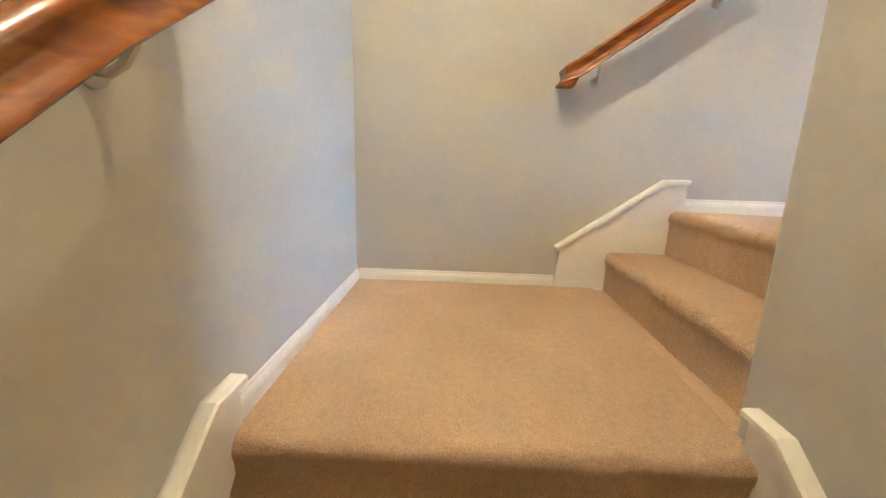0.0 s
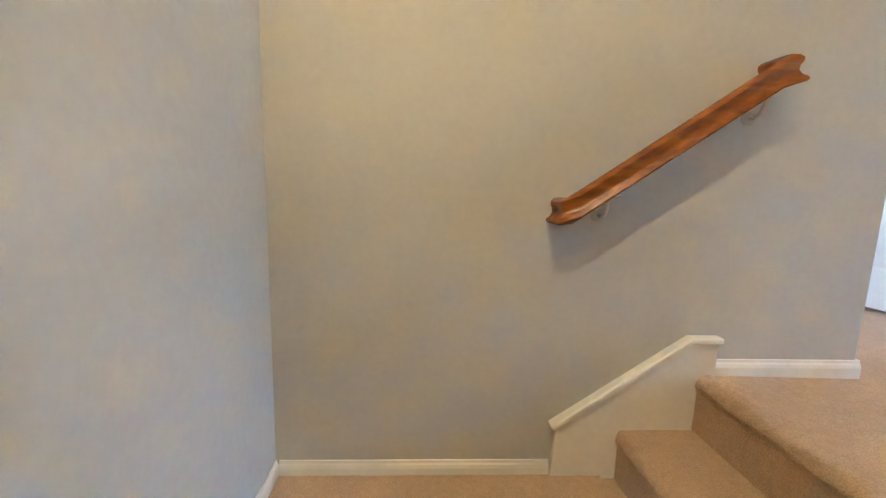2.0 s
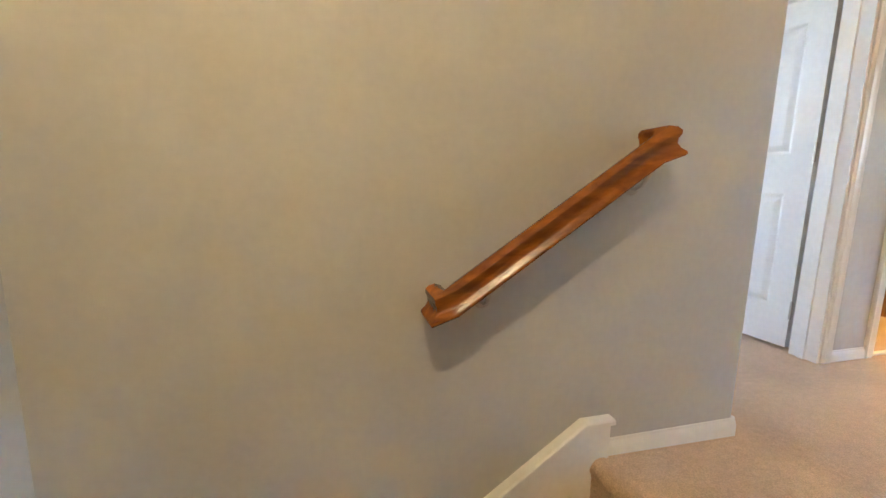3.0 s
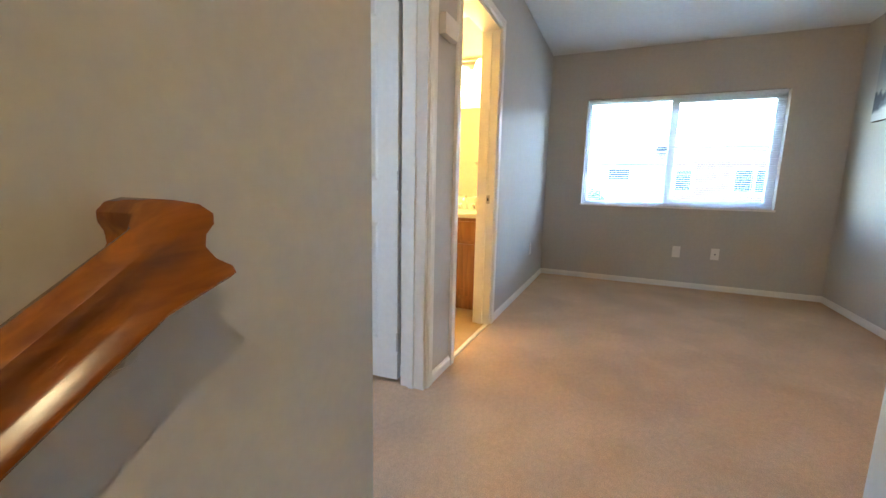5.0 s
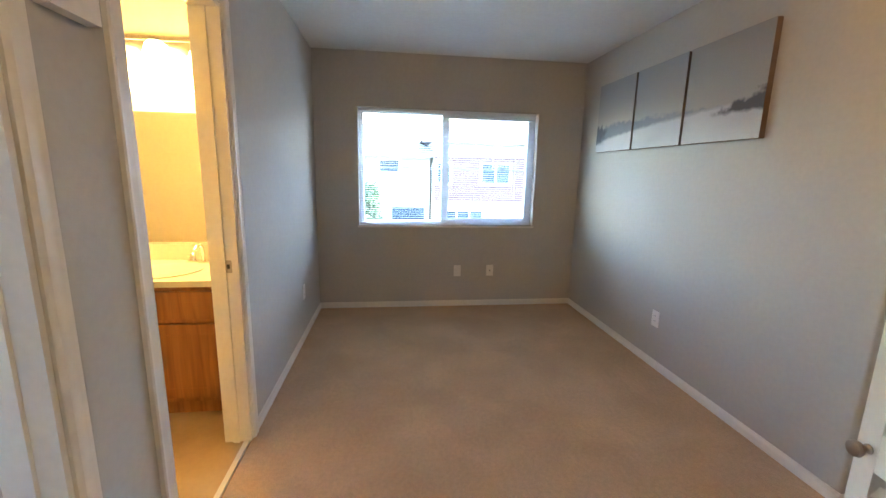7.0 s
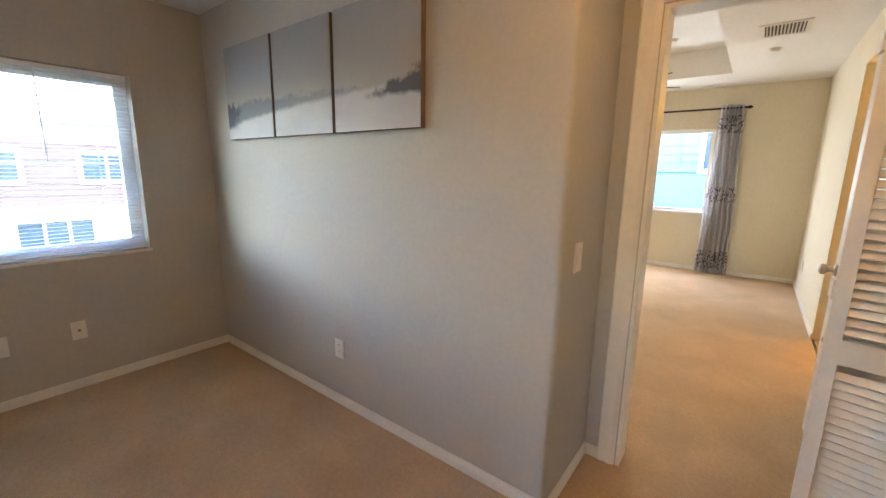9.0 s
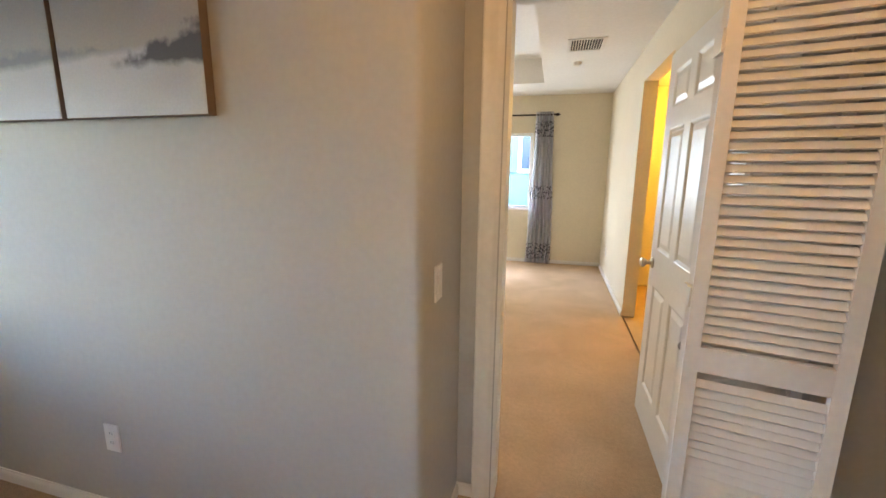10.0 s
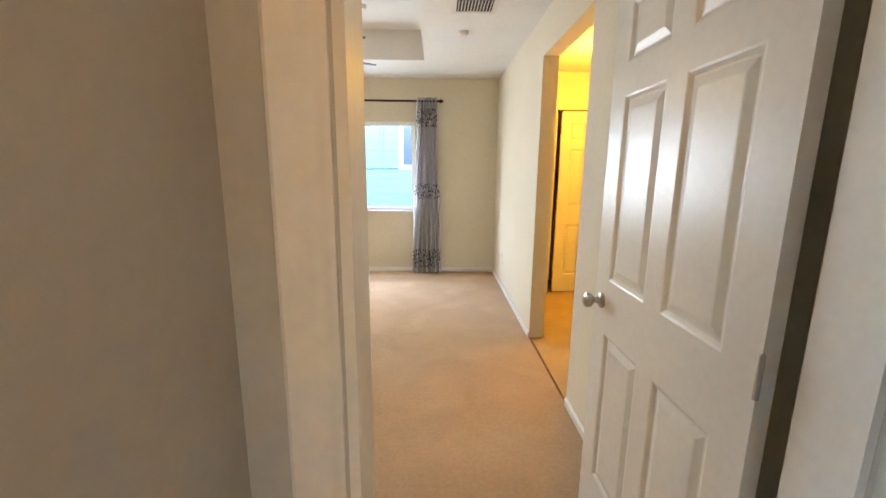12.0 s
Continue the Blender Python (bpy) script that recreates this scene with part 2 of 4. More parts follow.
wall("wall_master_west", "y", M_S, Y_M - 0.115, M_W - 0.12, M_W, 0, H + 0.66, [(-5.44, -4.43, 0, 2.245)], CREAM, "cream painted bedroom wall with an opening to the bathroom")
wall("wall_master_south", "x", M_W - 0.12, M_E, M_S - 0.15, M_S, 0, H + 0.66, [(3.31, 5.7, 0.85, 2.02)], CREAM, "cream painted bedroom wall with a window")
setting("wall_master_east", boxes((M_E, M_S - 0.15, 0, M_E + 0.12, Y_M, H + 0.66)), CREAM, "plain cream painted bedroom wall", "wall")
# inner face of the bedroom's north wall
wall("wall_master_north", "x", M_W, M_E, Y_M - 0.119, Y_M - 0.115, 0, H + 0.5, [(2.345, 3.145, 0, 2.045)], CREAM, "cream painted bedroom wall around the door")
# bathroom and master bathroom shells
setting("wall_bath", boxes((3.08, 2.1, 0, 4.85, 2.2, H), (4.72, Y_N + 0.12, 0, 4.85, 2.1, H)), CREAM, "plain cream painted bathroom walls", "wall")
setting("wall_master_bath", boxes((1.196, -5.45, 0, 1.30, -3.4, H), (0.40, -5.45, 0, 1.196, -5.35, H), (0.30, -7.3, 0, 0.40, -5.35, H), (1.71, -6.85, 0, M_W - 0.12, -6.75, H), (0.40, -6.85, 0, 0.98, -6.75, H), (0.98, -6.85, 2.05, 1.71, -6.75, H), (0.40, -7.4, 0, M_W - 0.12, -7.3, H), (1.30, -3.5, 0, M_W - 0.12, -3.4, H)), CREAM, "plain cream painted bathroom walls", "wall")

setting("ceiling", boxes((-0.12, -5.3, H, 1.2, 2.3, H + 0.1), (1.2, Y_M, H, 2.07, 2.3, H + 0.1), (2.07, Y_M, H, X_E + 0.15, 3.5, H + 0.1), (-0.62, 2.3, H, 2.07, 3.5, H + 0.1)), CEILING, "white painted flat ceiling over hall and loft", "ceiling")
TR = (3.16, -6.87, 6.0, -3.7)
setting("ceiling_master", boxes((M_W, M_S, M_H, M_E, TR[1], M_H + 0.1), (M_W, TR[3], M_H, M_E, Y_M - 0.115, M_H + 0.1), (M_W, TR[1], M_H, TR[0], TR[3], M_H + 0.1),
        (TR[2], TR[1], M_H, M_E, TR[3], M_H + 0.1), (TR[0] - 0.02, TR[1] - 0.02, M_H + 0.30, TR[2] + 0.02, TR[3] + 0.02, M_H + 0.36),
        (TR[0] - 0.02, TR[1] - 0.02, M_H + 0.1, TR[0], TR[3] + 0.02, M_H + 0.3), (TR[2], TR[1] - 0.02, M_H + 0.1, TR[2] + 0.02, TR[3] + 0.02, M_H + 0.3),
        (TR[0], TR[1] - 0.02, M_H + 0.1, TR[2], TR[1], M_H + 0.3), (TR[0], TR[3], M_H + 0.1, TR[2], TR[3] + 0.02, M_H + 0.3)),
        CEILING, "white painted bedroom ceiling with a raised tray", "ceiling")
setting("ceiling_master_bath", boxes((1.21, -5.45, H + 0.004, M_W - 0.12, -3.4, H + 0.1), (0.30, -7.4, H + 0.004, M_W - 0.12, -5.45, H + 0.1)), CEILING, "white painted bathroom ceiling", "ceiling")

floor_mesh = boxes((1.395, -0.99, -0.2, 2.18, 0.0, 0.0), (1.93, 0.0, -0.2, 2.18, Y_N, 0.0), (1.80, Y_N, -0.2, 3.0, 3.4, 0.0), (-0.5, 0.12, -0.2, 1.80, 3.4, 0.0), (2.18, Y_M, -0.2, X_E, Y_N, 0.0), (1.33, Y_M, -0.2, 2.18, -1.105, 0.0),
        (M_W, M_S, -0.2, M_E, Y_M, 0.0))
for v in floor_mesh.verts:
    # the carpet rises gently to the head of the stairs
    if v.co.x < 1.4 and v.co.z > -0.1 and -1.0 < v.co.y < 0.01:
        v.co.z = 0.015
setting("floor", floor_mesh, CARPET, "beige-brown cut pile carpet, faintly mottled by footprints", "carpet")
VINYLFLOOR = mat("tan_vinyl_floor", (0.46, 0.33, 0.19), 0.4, mottled=0.08, mottle_scale=6)
setting("floor_bath", boxes((3.08, Y_N + 0.02, -0.2, 4.85, 2.1, -0.006)), VINYLFLOOR, "tan vinyl bathroom floor", "floor")
setting("floor_master_bath", boxes((1.21, -5.45, -0.2, M_W - 0.02, -3.4, -0.006), (0.30, -7.4, -0.2, M_W - 0.02, -5.45, -0.006)), VINYLFLOOR, "tan vinyl bathroom floor", "floor")
setting("floor_lower", boxes((0.0, -5.2, LOW - 0.1, 1.072, -3.5, -2.52)), CARPET, "beige-brown carpet at the foot of the stairs", "carpet")

# ---- stairs ----
stairs = thing("stairs", (0, 0, 0), "carpeted beige-brown stairs turning at a landing", "stairs", kind="structure")


def step_mesh(run, drop, width, over=0.010, r=0.030, cells=60, seed=0):
    """A carpeted step: top at z 0 from the nosing at 0 back to run, its riser falling by drop; fuzzy rounded nosing. u runs back, v across."""
    prof = [(run, -0.02), (run, 0.0)]
    for k in range(5):
        prof.append((run + (0.035 - run) * (k + 1) / 5, 0.0))
    for k in range(9):
        a = radians(90 + 125 * k / 8)
        prof.append((r + r * math.cos(a), -r + r * math.sin(a)))
    prof += [(over, -2.1 * r), (over, -drop * 0.7), (over, -drop), (over + 0.05, -drop)]
    bm_ = bmesh.new()
    grid = []
    for j in range(cells + 1):
        row = []
        for i, (u, z) in enumerate(prof):
            f = noise.noise((u * 30 + seed, j * 0.9, z * 30)) * 0.008 if u < 0.06 else noise.noise((u * 9 + seed, j * 0.4, 3)) * 0.002
            row.append(bm_.verts.new((u - f, width * j / cells, z + f * (1 if z > -0.03 else 0.2))))
        grid.append(row)
    for a, b in zip(grid, grid[1:]):
        for i in range(len(prof) - 1):
            bm_.faces.new((a[i], b[i], b[i + 1], a[i + 1]))
    bmesh.ops.recalc_face_normals(bm_, faces=bm_.faces[:])
    return bm_


def step(name, at, turn, run, drop, width, seed):
    ob = part(name, step_mesh(run, drop, width, seed=seed), CARPET, stairs)
    ob.matrix_basis = pose(*at, 0, 0, turn)
    return ob


# upper flight climbs along +x, between the two walls
step("step", (1.113, -0.99, -0.176), 0, 0.29, 0.19, 0.99, 1)
step("step", (1.362, -0.99, 0.017), 0, 0.05, 0.19, 0.99, 5)
# lower flight climbs along +y to the landing
for i in range(1, 13):
    step("step", (1.072, -1.098 - 0.255 * i, -0.351 - 0.18 * i), 90, 0.29, 0.18, 1.072, 7 + i)
lb = step_mesh(1.098, 0.18, 1.072, seed=31)
land = part("landing", lb, CARPET, stairs)
land.matrix_basis = pose(1.072, -1.098, -0.353, 0, -0.6, 90)
part("landing", boxes((1.071, -0.99, -0.5, 1.20, 0.0, -0.3525)), CARPET, stairs)


# ---- trim ----
def board(name, points, plane, at, thick, material_, label):
    """A flat board from a side outline (along, z), standing against the plane 'y' or 'x' at a coordinate; thick reaches into the room."""
    bm_ = bmesh.new()
    lo = [bm_.verts.new((p[0], at, p[1]) if plane == "y" else (at, p[0], p[1])) for p in points]
    hi = [bm_.verts.new((p[0], at + thick, p[1]) if plane == "y" else (at + thick, p[0], p[1])) for p in points]
    bm_.faces.new(lo), bm_.faces.new(hi[::-1])
    for i in range(len(points)):
        j = (i + 1) % len(points)
        bm_.faces.new((lo[i], lo[j], hi[j], hi[i]))
    bmesh.ops.recalc_face_normals(bm_, faces=bm_.faces[:])
    return bm_


def strip(points, plane, at, width, height):
    """A moulding along the side outline's points: its section is width out of the wall by height, square to each stretch."""
    bm_ = bmesh.new()
    n, rows = len(points), []
    for i, p in enumerate(points):
        d0 = Vector(points[max(i, 1)]) - Vector(points[max(i, 1) - 1])
        d1 = Vector(points[min(i + 1, n - 1)]) - Vector(points[min(i, n - 2)])
        d = (d0.normalized() + d1.normalized()).normalized()
        nrm = Vector((-d.y, d.x)) / max(0.5, d.dot(d1.normalized()))
        ring = []
        s_ = 1 if width > 0 else -1
        w = abs(width)
        for o, h in ((0, 0), (w * 0.55, 0), (w * 0.72, height * 0.3), (w, height * 0.42), (w, height * 0.85), (w * 0.85, height), (0, height)):
            q = Vector(p) + nrm * h
            ring.append(bm_.verts.new((q.x, at + s_ * o, q.y) if plane == "y" else (at + s_ * o, q.x, q.y)))
        rows.append(ring)
    for a, b in zip(rows, rows[1:]):
        for k in range(7):
            bm_.faces.new((a[k], a[(k + 1) % 7], b[(k + 1) % 7], b[k]))
    bm_.faces.new(rows[0]), bm_.faces.new(rows[-1][::-1])
    bmesh.ops.recalc_face_normals(bm_, faces=bm_.faces[:])
    return bm_


def skirt(name, points, top, plane, at, side):
    t_ = thing(name, (0, 0, 0), "cream painted stair skirt board with a moulded cap", "skirt board", kind="structure")
    part("board", board("board", points, plane, at, side * 0.018, TRIM, ""), TRIM, t_, smooth=False)
    part("cap_moulding", strip(top, plane, at, side * 0.036, 0.026), TRIM, t_, smooth=False)
    return t_


skirt("skirt_board", [(0.900, -0.40), (0.912, -0.172), (1.335, 0.122), (1.425, 0.122), (1.425, -0.05), (1.3, -0.4)],
      [(0.905, -0.176), (1.335, 0.122), (1.428, 0.122)], "y", 0.0, -1)
for x_, sd, dy, dz in ((0.0, 1, 0.0, 0.0), (1.072, -1, 0.012, -0.022)):
    skirt("skirt_board", [(-1.048, -0.40), (-1.048, -0.264 + dz), (-1.140 + dy, -0.264 + dz), (-3.6, -2.045), (-3.6, -2.6), (-3.3, -2.6)],
          [(-3.6, -2.045), (-1.140 + dy, -0.264 + dz), (-1.045, -0.264 + dz)], "x", x_, sd)


def baseboard(rows):
    """rows: x0, y0, x1, y1, and the side into the room (dx, dy), z of the floor."""
    for x0, y0, x1, y1, dx, dy, z in rows:
        k_ = 0.92 if x1 < 2.0 else 0.78
        bm_ = bmesh.new()
        u = Vector((x1 - x0, y1 - y0, 0))
        o = Vector((dx, dy, 0))
        prof = ((0, 0), (0.012, 0), (0.012, 0.045), (0.009, 0.056), (0.005, 0.062), (0.004, 0.072), (0, 0.073))
        a = [bm_.verts.new(Vector((x0, y0, z)) + o * p + Vector((0, 0, q * k_))) for p, q in prof]
        b = [bm_.verts.new(Vector((x0, y0, z)) + u + o * p + Vector((0, 0, q * k_))) for p, q in prof]
        for k in range(7):
            bm_.faces.new((a[k], a[(k + 1) % 7], b[(k + 1) % 7], b[k]))
        bm_.faces.new(a), bm_.faces.new(b[::-1])
        bmesh.ops.recalc_face_normals(bm_, faces=bm_.faces[:])
        setting("baseboard", bm_, TRIM, "white painted baseboard along the carpet", "baseboard")


baseboard([
    (0.012, 0.0, 0.900, 0.0, 0, -1, -0.36), (0.0, -1.048, 0.0, -0.0, 1, 0, -0.36), (1.428, 0.0, 1.932, 0.0, 0, -1, 0.0), (1.932, 0.0, 1.932, Y_N, 1, 0, 0.0), (1.944, Y_N, 2.064, Y_N, 0, -1, 0.0),
    (1.41, -0.988, 2.305, -0.988, 0, 1, 0.0), (2.976, Y_N, 3.222, Y_N, 0, -1, 0.0), (4.052, Y_N, X_E, Y_N, 0, -1, 0.0),
    (X_E, Y_S, X_E, Y_N, -1, 0, 0.0), (X_O, Y_S, X_E, Y_S, 0, 1, 0.0), (X_O, Y_M, X_O, Y_S, -1, 0, 0.0), (3.229, Y_M, X_O, Y_M, 0, 1, 0.0), (2.20, Y_M, 2.261, Y_M, 0, 1, 0.0),
    (M_W, M_S, M_W, -5.44, 1, 0, 0.0), (M_W, -4.43, M_W, -2.87, 1, 0, 0.0), (M_W, M_S, M_E, M_S, 0, 1, 0.0), (3.0, 0.486, 3.0, 3.4, -1, 0, 0.0), (-0.5, 3.4, 3.0, 3.4, 0, -1, 0.0),
])


def casing_mesh(length, width=0.056, thick=0.017):
    """A door casing upright from 0 to length in z, width in u (x), coming out to -y; colonial profile."""
    prof = ((0, 0), (0, -thick * 0.5), (width * 0.12, -thick * 0.62), (width * 0.2, -thick * 0.95), (width * 0.34, -thick), (width * 0.62, -thick * 0.82), (width * 0.74, -thick * 0.95),
            (width * 0.92, -thick * 1.05), (width, -thick * 0.8), (width, 0))
    bm_ = bmesh.new()
    return prism(bm_, prof, 0, length)


def doorway(name, m, clear, head, depth, label, stop=True, reveal=0.006, wide=0.056):
    """Casing and jamb of an opening 'clear' wide; m puts its hall-side face: x along the wall from the first jamb, -y out of the wall."""
    t_ = new(name)
    t_.matrix_basis = m
    tagged(t_, label, "door frame", kind="structure")
    a = part("casing", casing_mesh(head + reveal + wide, wide), TRIM, t_)
    a.matrix_basis = Matrix.Translation((-reveal, 0, 0)) @ Matrix.Diagonal((-1, 1, 1, 1))
    a.data.flip_normals()
    b = part("casing", casing_mesh(head + reveal + wide, wide), TRIM, t_)
    b.matrix_basis = Matrix.Translation((clear + reveal, 0, 0))
    c = part("casing", casing_mesh(clear + 2 * (reveal + wide) + 0.012, wide), TRIM, t_)
    c.matrix_basis = Matrix.Translation((-reveal - wide - 0.006, 0.0005, head + reveal)) @ Matrix(((0, 0, 1, 0), (0, 1, 0, 0), (1, 0, 0, 0), (0, 0, 0, 1)))
    c.data.flip_normals()
    part("jamb", boxes((0, -0.004, 0, 0.016, depth + 0.004, head)), TRIM, t_, smooth=False)
    part("jamb", boxes((clear - 0.016, -0.004, 0, clear, depth + 0.004, head)), TRIM, t_, smooth=False)
    part("jamb", boxes((0.016, -0.004, head - 0.016, clear - 0.016, depth + 0.004, head)), TRIM, t_, smooth=False)
    if stop:
        part("door_stop", boxes((0.016, depth * 0.42, 0, 0.027, depth * 0.66, head - 0.016)), TRIM, t_, smooth=False)
        part("door_stop", boxes((clear - 0.027, depth * 0.42, 0, clear - 0.016, depth * 0.66, head - 0.016)), TRIM, t_, smooth=False)
    return t_


def panel_mesh(w, h, depth):
    """A raised door panel: moulding sloping in to a groove, then a bevelled field. In x 0..w, z 0..h, its front towards -y at 0."""
    bm_ = bmesh.new()
    rings = []
    for inset, y in ((0, 0), (0.006, 0.002), (0.016, depth), (0.022, depth), (0.045, 0.002), (0.05, 0.0015)):
        rings.append([bm_.verts.new((x, y, z)) for x, z in ((inset, inset), (w - inset, inset), (w - inset, h - inset), (inset, h - inset))])
    for a, b in zip(rings, rings[1:]):
        for k in range(4):
            bm_.faces.new((a[k], a[(k + 1) % 4], b[(k + 1) % 4], b[k]))
    bm_.faces.new(rings[-1])
    return bm_


KNOB = [(0.030, 0.0), (0.031, 0.004), (0.026, 0.009), (0.013, 0.012), (0.011, 0.030), (0.018, 0.036), (0.026, 0.044), (0.0285, 0.053), (0.026, 0.062), (0.016, 0.068), (0.004, 0.069)]


def six_panel_door(name, m, w, h, label, thick=0.035, knob_at="free", hinge_z=(0.2, 1.0, 1.83)):
    """A six-panel slab: x from the hinge edge to the free edge, front face at y 0 towards -y."""
    d = new(name)
    d.matrix_basis = m
    tagged(d, label, "door", kind="structure")
    st, mid = 0.105, 0.09
    pw = (w - 2 * st - mid) / 2
    rows = ((0.205, 0.595), (1.0, 0.635), (1.735, 0.185))
    cols = (st, st + pw + mid)
    # stiles and rails leave the panels open
    bm_ = bmesh.new()
    xs = [0, st, st + pw, st + pw + mid, w - st, w]
    for a, b in ((0, 1), (2, 3), (4, 5)):
        box(bm_, xs[a], 0, 0, xs[b], thick, h)
    zs = [0.0]
    for z, hh in rows:
        zs += [z, z + hh]
    zs.append(h)
    for k in range(0, 8, 2):
        for a, b in ((1, 2), (3, 4)):
            box(bm_, xs[a], 0, zs[k], xs[b], thick, zs[k + 1])
    bmesh.ops.remove_doubles(bm_, verts=bm_.verts[:], dist=1e-5)
    body = part("slab", bm_, DOOR, d, smooth=False)
    for z, hh in rows:
        for c in cols:
            p = part("panel", panel_mesh(pw, hh, 0.009), DOOR, d, smooth=False)
            p.matrix_basis = Matrix.Translation((c, 0, z))
            q = part("panel", panel_mesh(pw, hh, 0.009), DOOR, d, smooth=False)
            q.matrix_basis = Matrix.Translation((c + pw, thick, z)) @ Matrix.Rotation(math.pi, 4, "Z")
    for sgn, y in ((-1, 0), (1, thick)):
        k = part("knob", lathe(bmesh.new(), [(r, sgn * q) for r, q in KNOB], (0, 0, 0), "y"), NICKEL, d, "satin nickel round knob")
        k.matrix_basis = Matrix.Translation((w - 0.062, y, 0.915))
    for z in hinge_z:
        hb = bmesh.new()
        lathe(hb, [(0.006, z - 0.045), (0.006, z + 0.045), (0.003, z + 0.05)], (-0.004, -0.004, 0), "z", 10)
        part("hinge", hb, NICKEL, d)
    return d


def from_cols(o, x, y):
    """A pose with origin o, x and y axes given in plan, z up."""
    return Matrix(((x[0], y[0], 0, o[0]), (x[1], y[1], 0, o[1]), (0, 0, 1, o[2]), (0, 0, 0, 1)))


# bedroom doorway beside the bathroom, door swung open into that room
doorway("door_frame", from_cols((2.125, Y_N, 0.0), (1, 0), (0, 1)), 0.79, 2.045, 0.12, "white painted casing round the second bedroom doorway")
six_panel_door("door_1", from_cols((2.903, 0.514, 0.022), (-0.06, 0.998), (0.998, 0.06)), 0.775, 2.005, "white six-panel door, open, with a satin nickel knob")
# bathroom doorway in the loft's north wall (open, the slab stands inside out of sight)
doorway("door_frame", from_cols((3.285, Y_N, 0.0), (1, 0), (0, 1)), 0.705, 2.045, 0.12, "white painted casing round the bathroom doorway")
sp = thing("strike_plate", (3.973, Y_N + 0.04, 0.915), "small brass strike plate in the door jamb", "strike plate")
part("plate", slab(-0.002, -0.014, -0.03, 0.0005, 0.014, 0.03, 0.0008), NICKEL, sp)
part("latch_hole", boxes((-0.0026, -0.006, -0.011, -0.0018, 0.006, 0.011)), RECESS_SHADE, sp)
# bedroom doorway, door swung open into the bedroom
doorway("door_frame", from_cols((3.145, Y_M, 0.0), (-1, 0), (0, -1)), 0.800, 2.045, 0.115, "cream painted casing round the bedroom doorway", stop=False, reveal=0.006, wide=0.078)
six_panel_door("door_2", from_cols((2.392, -2.914, 0.012), (0.004, -1.0), (-1.0, -0.004)), 0.795, 2.015, "white six-panel door, open, with a satin nickel knob")

# ---- handrails ----
def handrail(name, m, length, rise, ends, label):
    """A wall rail along local x, rising by 'rise' per metre run; wall at local y 0, room towards -y. ends: which ends turn back to the wall."""
    t_ = new(name)
    t_.matrix_basis = m
    tagged(t_, label, "handrail")
    # section: (out from the wall, height), a crowned top, cove sides and a lower lip
    sec = [(0.050, 0.0), (0.112, 0.0), (0.116, 0.005), (0.114, 0.012), (0.104, 0.020), (0.098, 0.032), (0.099, 0.044), (0.104, 0.054), (0.104, 0.064), (0.096, 0.073),
           (0.081, 0.077), (0.066, 0.073), (0.058, 0.064), (0.058, 0.054), (0.063, 0.044), (0.064, 0.032), (0.058, 0.020), (0.048, 0.012), (0.046, 0.005)]
    path = [(length * k / 10, 0.081) for k in range(1, 10)]
    path = ([(0.035, 0.0), (0.035, 0.081)] if 0 in ends else [(0.0, 0.081)]) + path + ([(length - 0.035, 0.081), (length - 0.035, 0.0)] if 1 in ends else [(length, 0.081)])
    bm_ = bmesh.new()
    rings = []
    for i, p in enumerate(path):
        a = (Vector(p) - Vector(path[i - 1])).normalized() if i else None
        b = (Vector(path[i + 1]) - Vector(p)).normalized() if i + 1 < len(path) else a
        a = a or b
        na, nb = Vector((-a.y, a.x)), Vector((-b.y, b.x))
        nn = (na + nb) / (1 + na.dot(nb))
        lean = 1.0 if abs(a.y) < 0.5 and abs(b.y) < 0.5 else 0.0
        ring = []
        for o, h in sec:
            q = Vector(p) + nn * (o - 0.081)
            ring.append(bm_.verts.new((q.x, -q.y, (p[0] + lean * (q.x - p[0])) * rise + h)))
        rings.append(ring)
    for a, b in zip(rings, rings[1:]):
        for k in range(len(sec)):
            bm_.faces.new((a[k], a[(k + 1) % len(sec)], b[(k + 1) % len(sec)], b[k]))
    bm_.faces.new(rings[0]), bm_.faces.new(rings[-1][::-1])
    bmesh.ops.recalc_face_normals(bm_, faces=bm_.faces[:])
    part("rail", bm_, RAILWOOD, t_)
    spots = [0.15, 0.585] if length < 1.2 else [length - 0.17 - 0.81 * k for k in range(4)]
    for u in spots:
        z = u * rise
        cu = bmesh.new()
        lathe(cu, [(0.021, 0.0), (0.021, -0.004), (0.012, -0.008)], (0, 0, -0.055), "y", 16)
        path = [(-0.004, -0.055), (-0.022, -0.057), (-0.045, -0.046), (-0.064, -0.026), (-0.078, -0.004)]
        rows = []
        for i, (y, zz) in enumerate(path):
            d = Vector(path[min(i + 1, 4)]) - Vector(path[max(i - 1, 0)])
            d.normalize()
            ring = []
            for k in range(8):
                a = 2 * math.pi * k / 8
                ring.append(cu.verts.new((0.0075 * math.cos(a), y - 0.0065 * math.sin(a) * d.y, zz + 0.0065 * math.sin(a) * d.x)))
            rows.append(ring)
        for a, b in zip(rows, rows[1:]):
            for k in range(8):
                cu.faces.new((a[k], a[(k + 1) % 8], b[(k + 1) % 8], b[k]))
        box(cu, -0.030, -0.092, -0.006, 0.034, -0.066, 0.0)
        bmesh.ops.recalc_face_normals(cu, faces=cu.faces[:])
        me = mesh_of("bracket", cu, NICKEL, True)
        br = new("bracket", me)
        br.parent = t_
        br.matrix_basis = Matrix.Translation((u, 0, z)) @ Matrix(((1, 0, 0, 0), (0, 1, 0, 0), (rise * 0.8, 0, 1, 0), (0, 0, 0, 1)))
        tagged(br, "satin nickel rail bracket")
    return t_


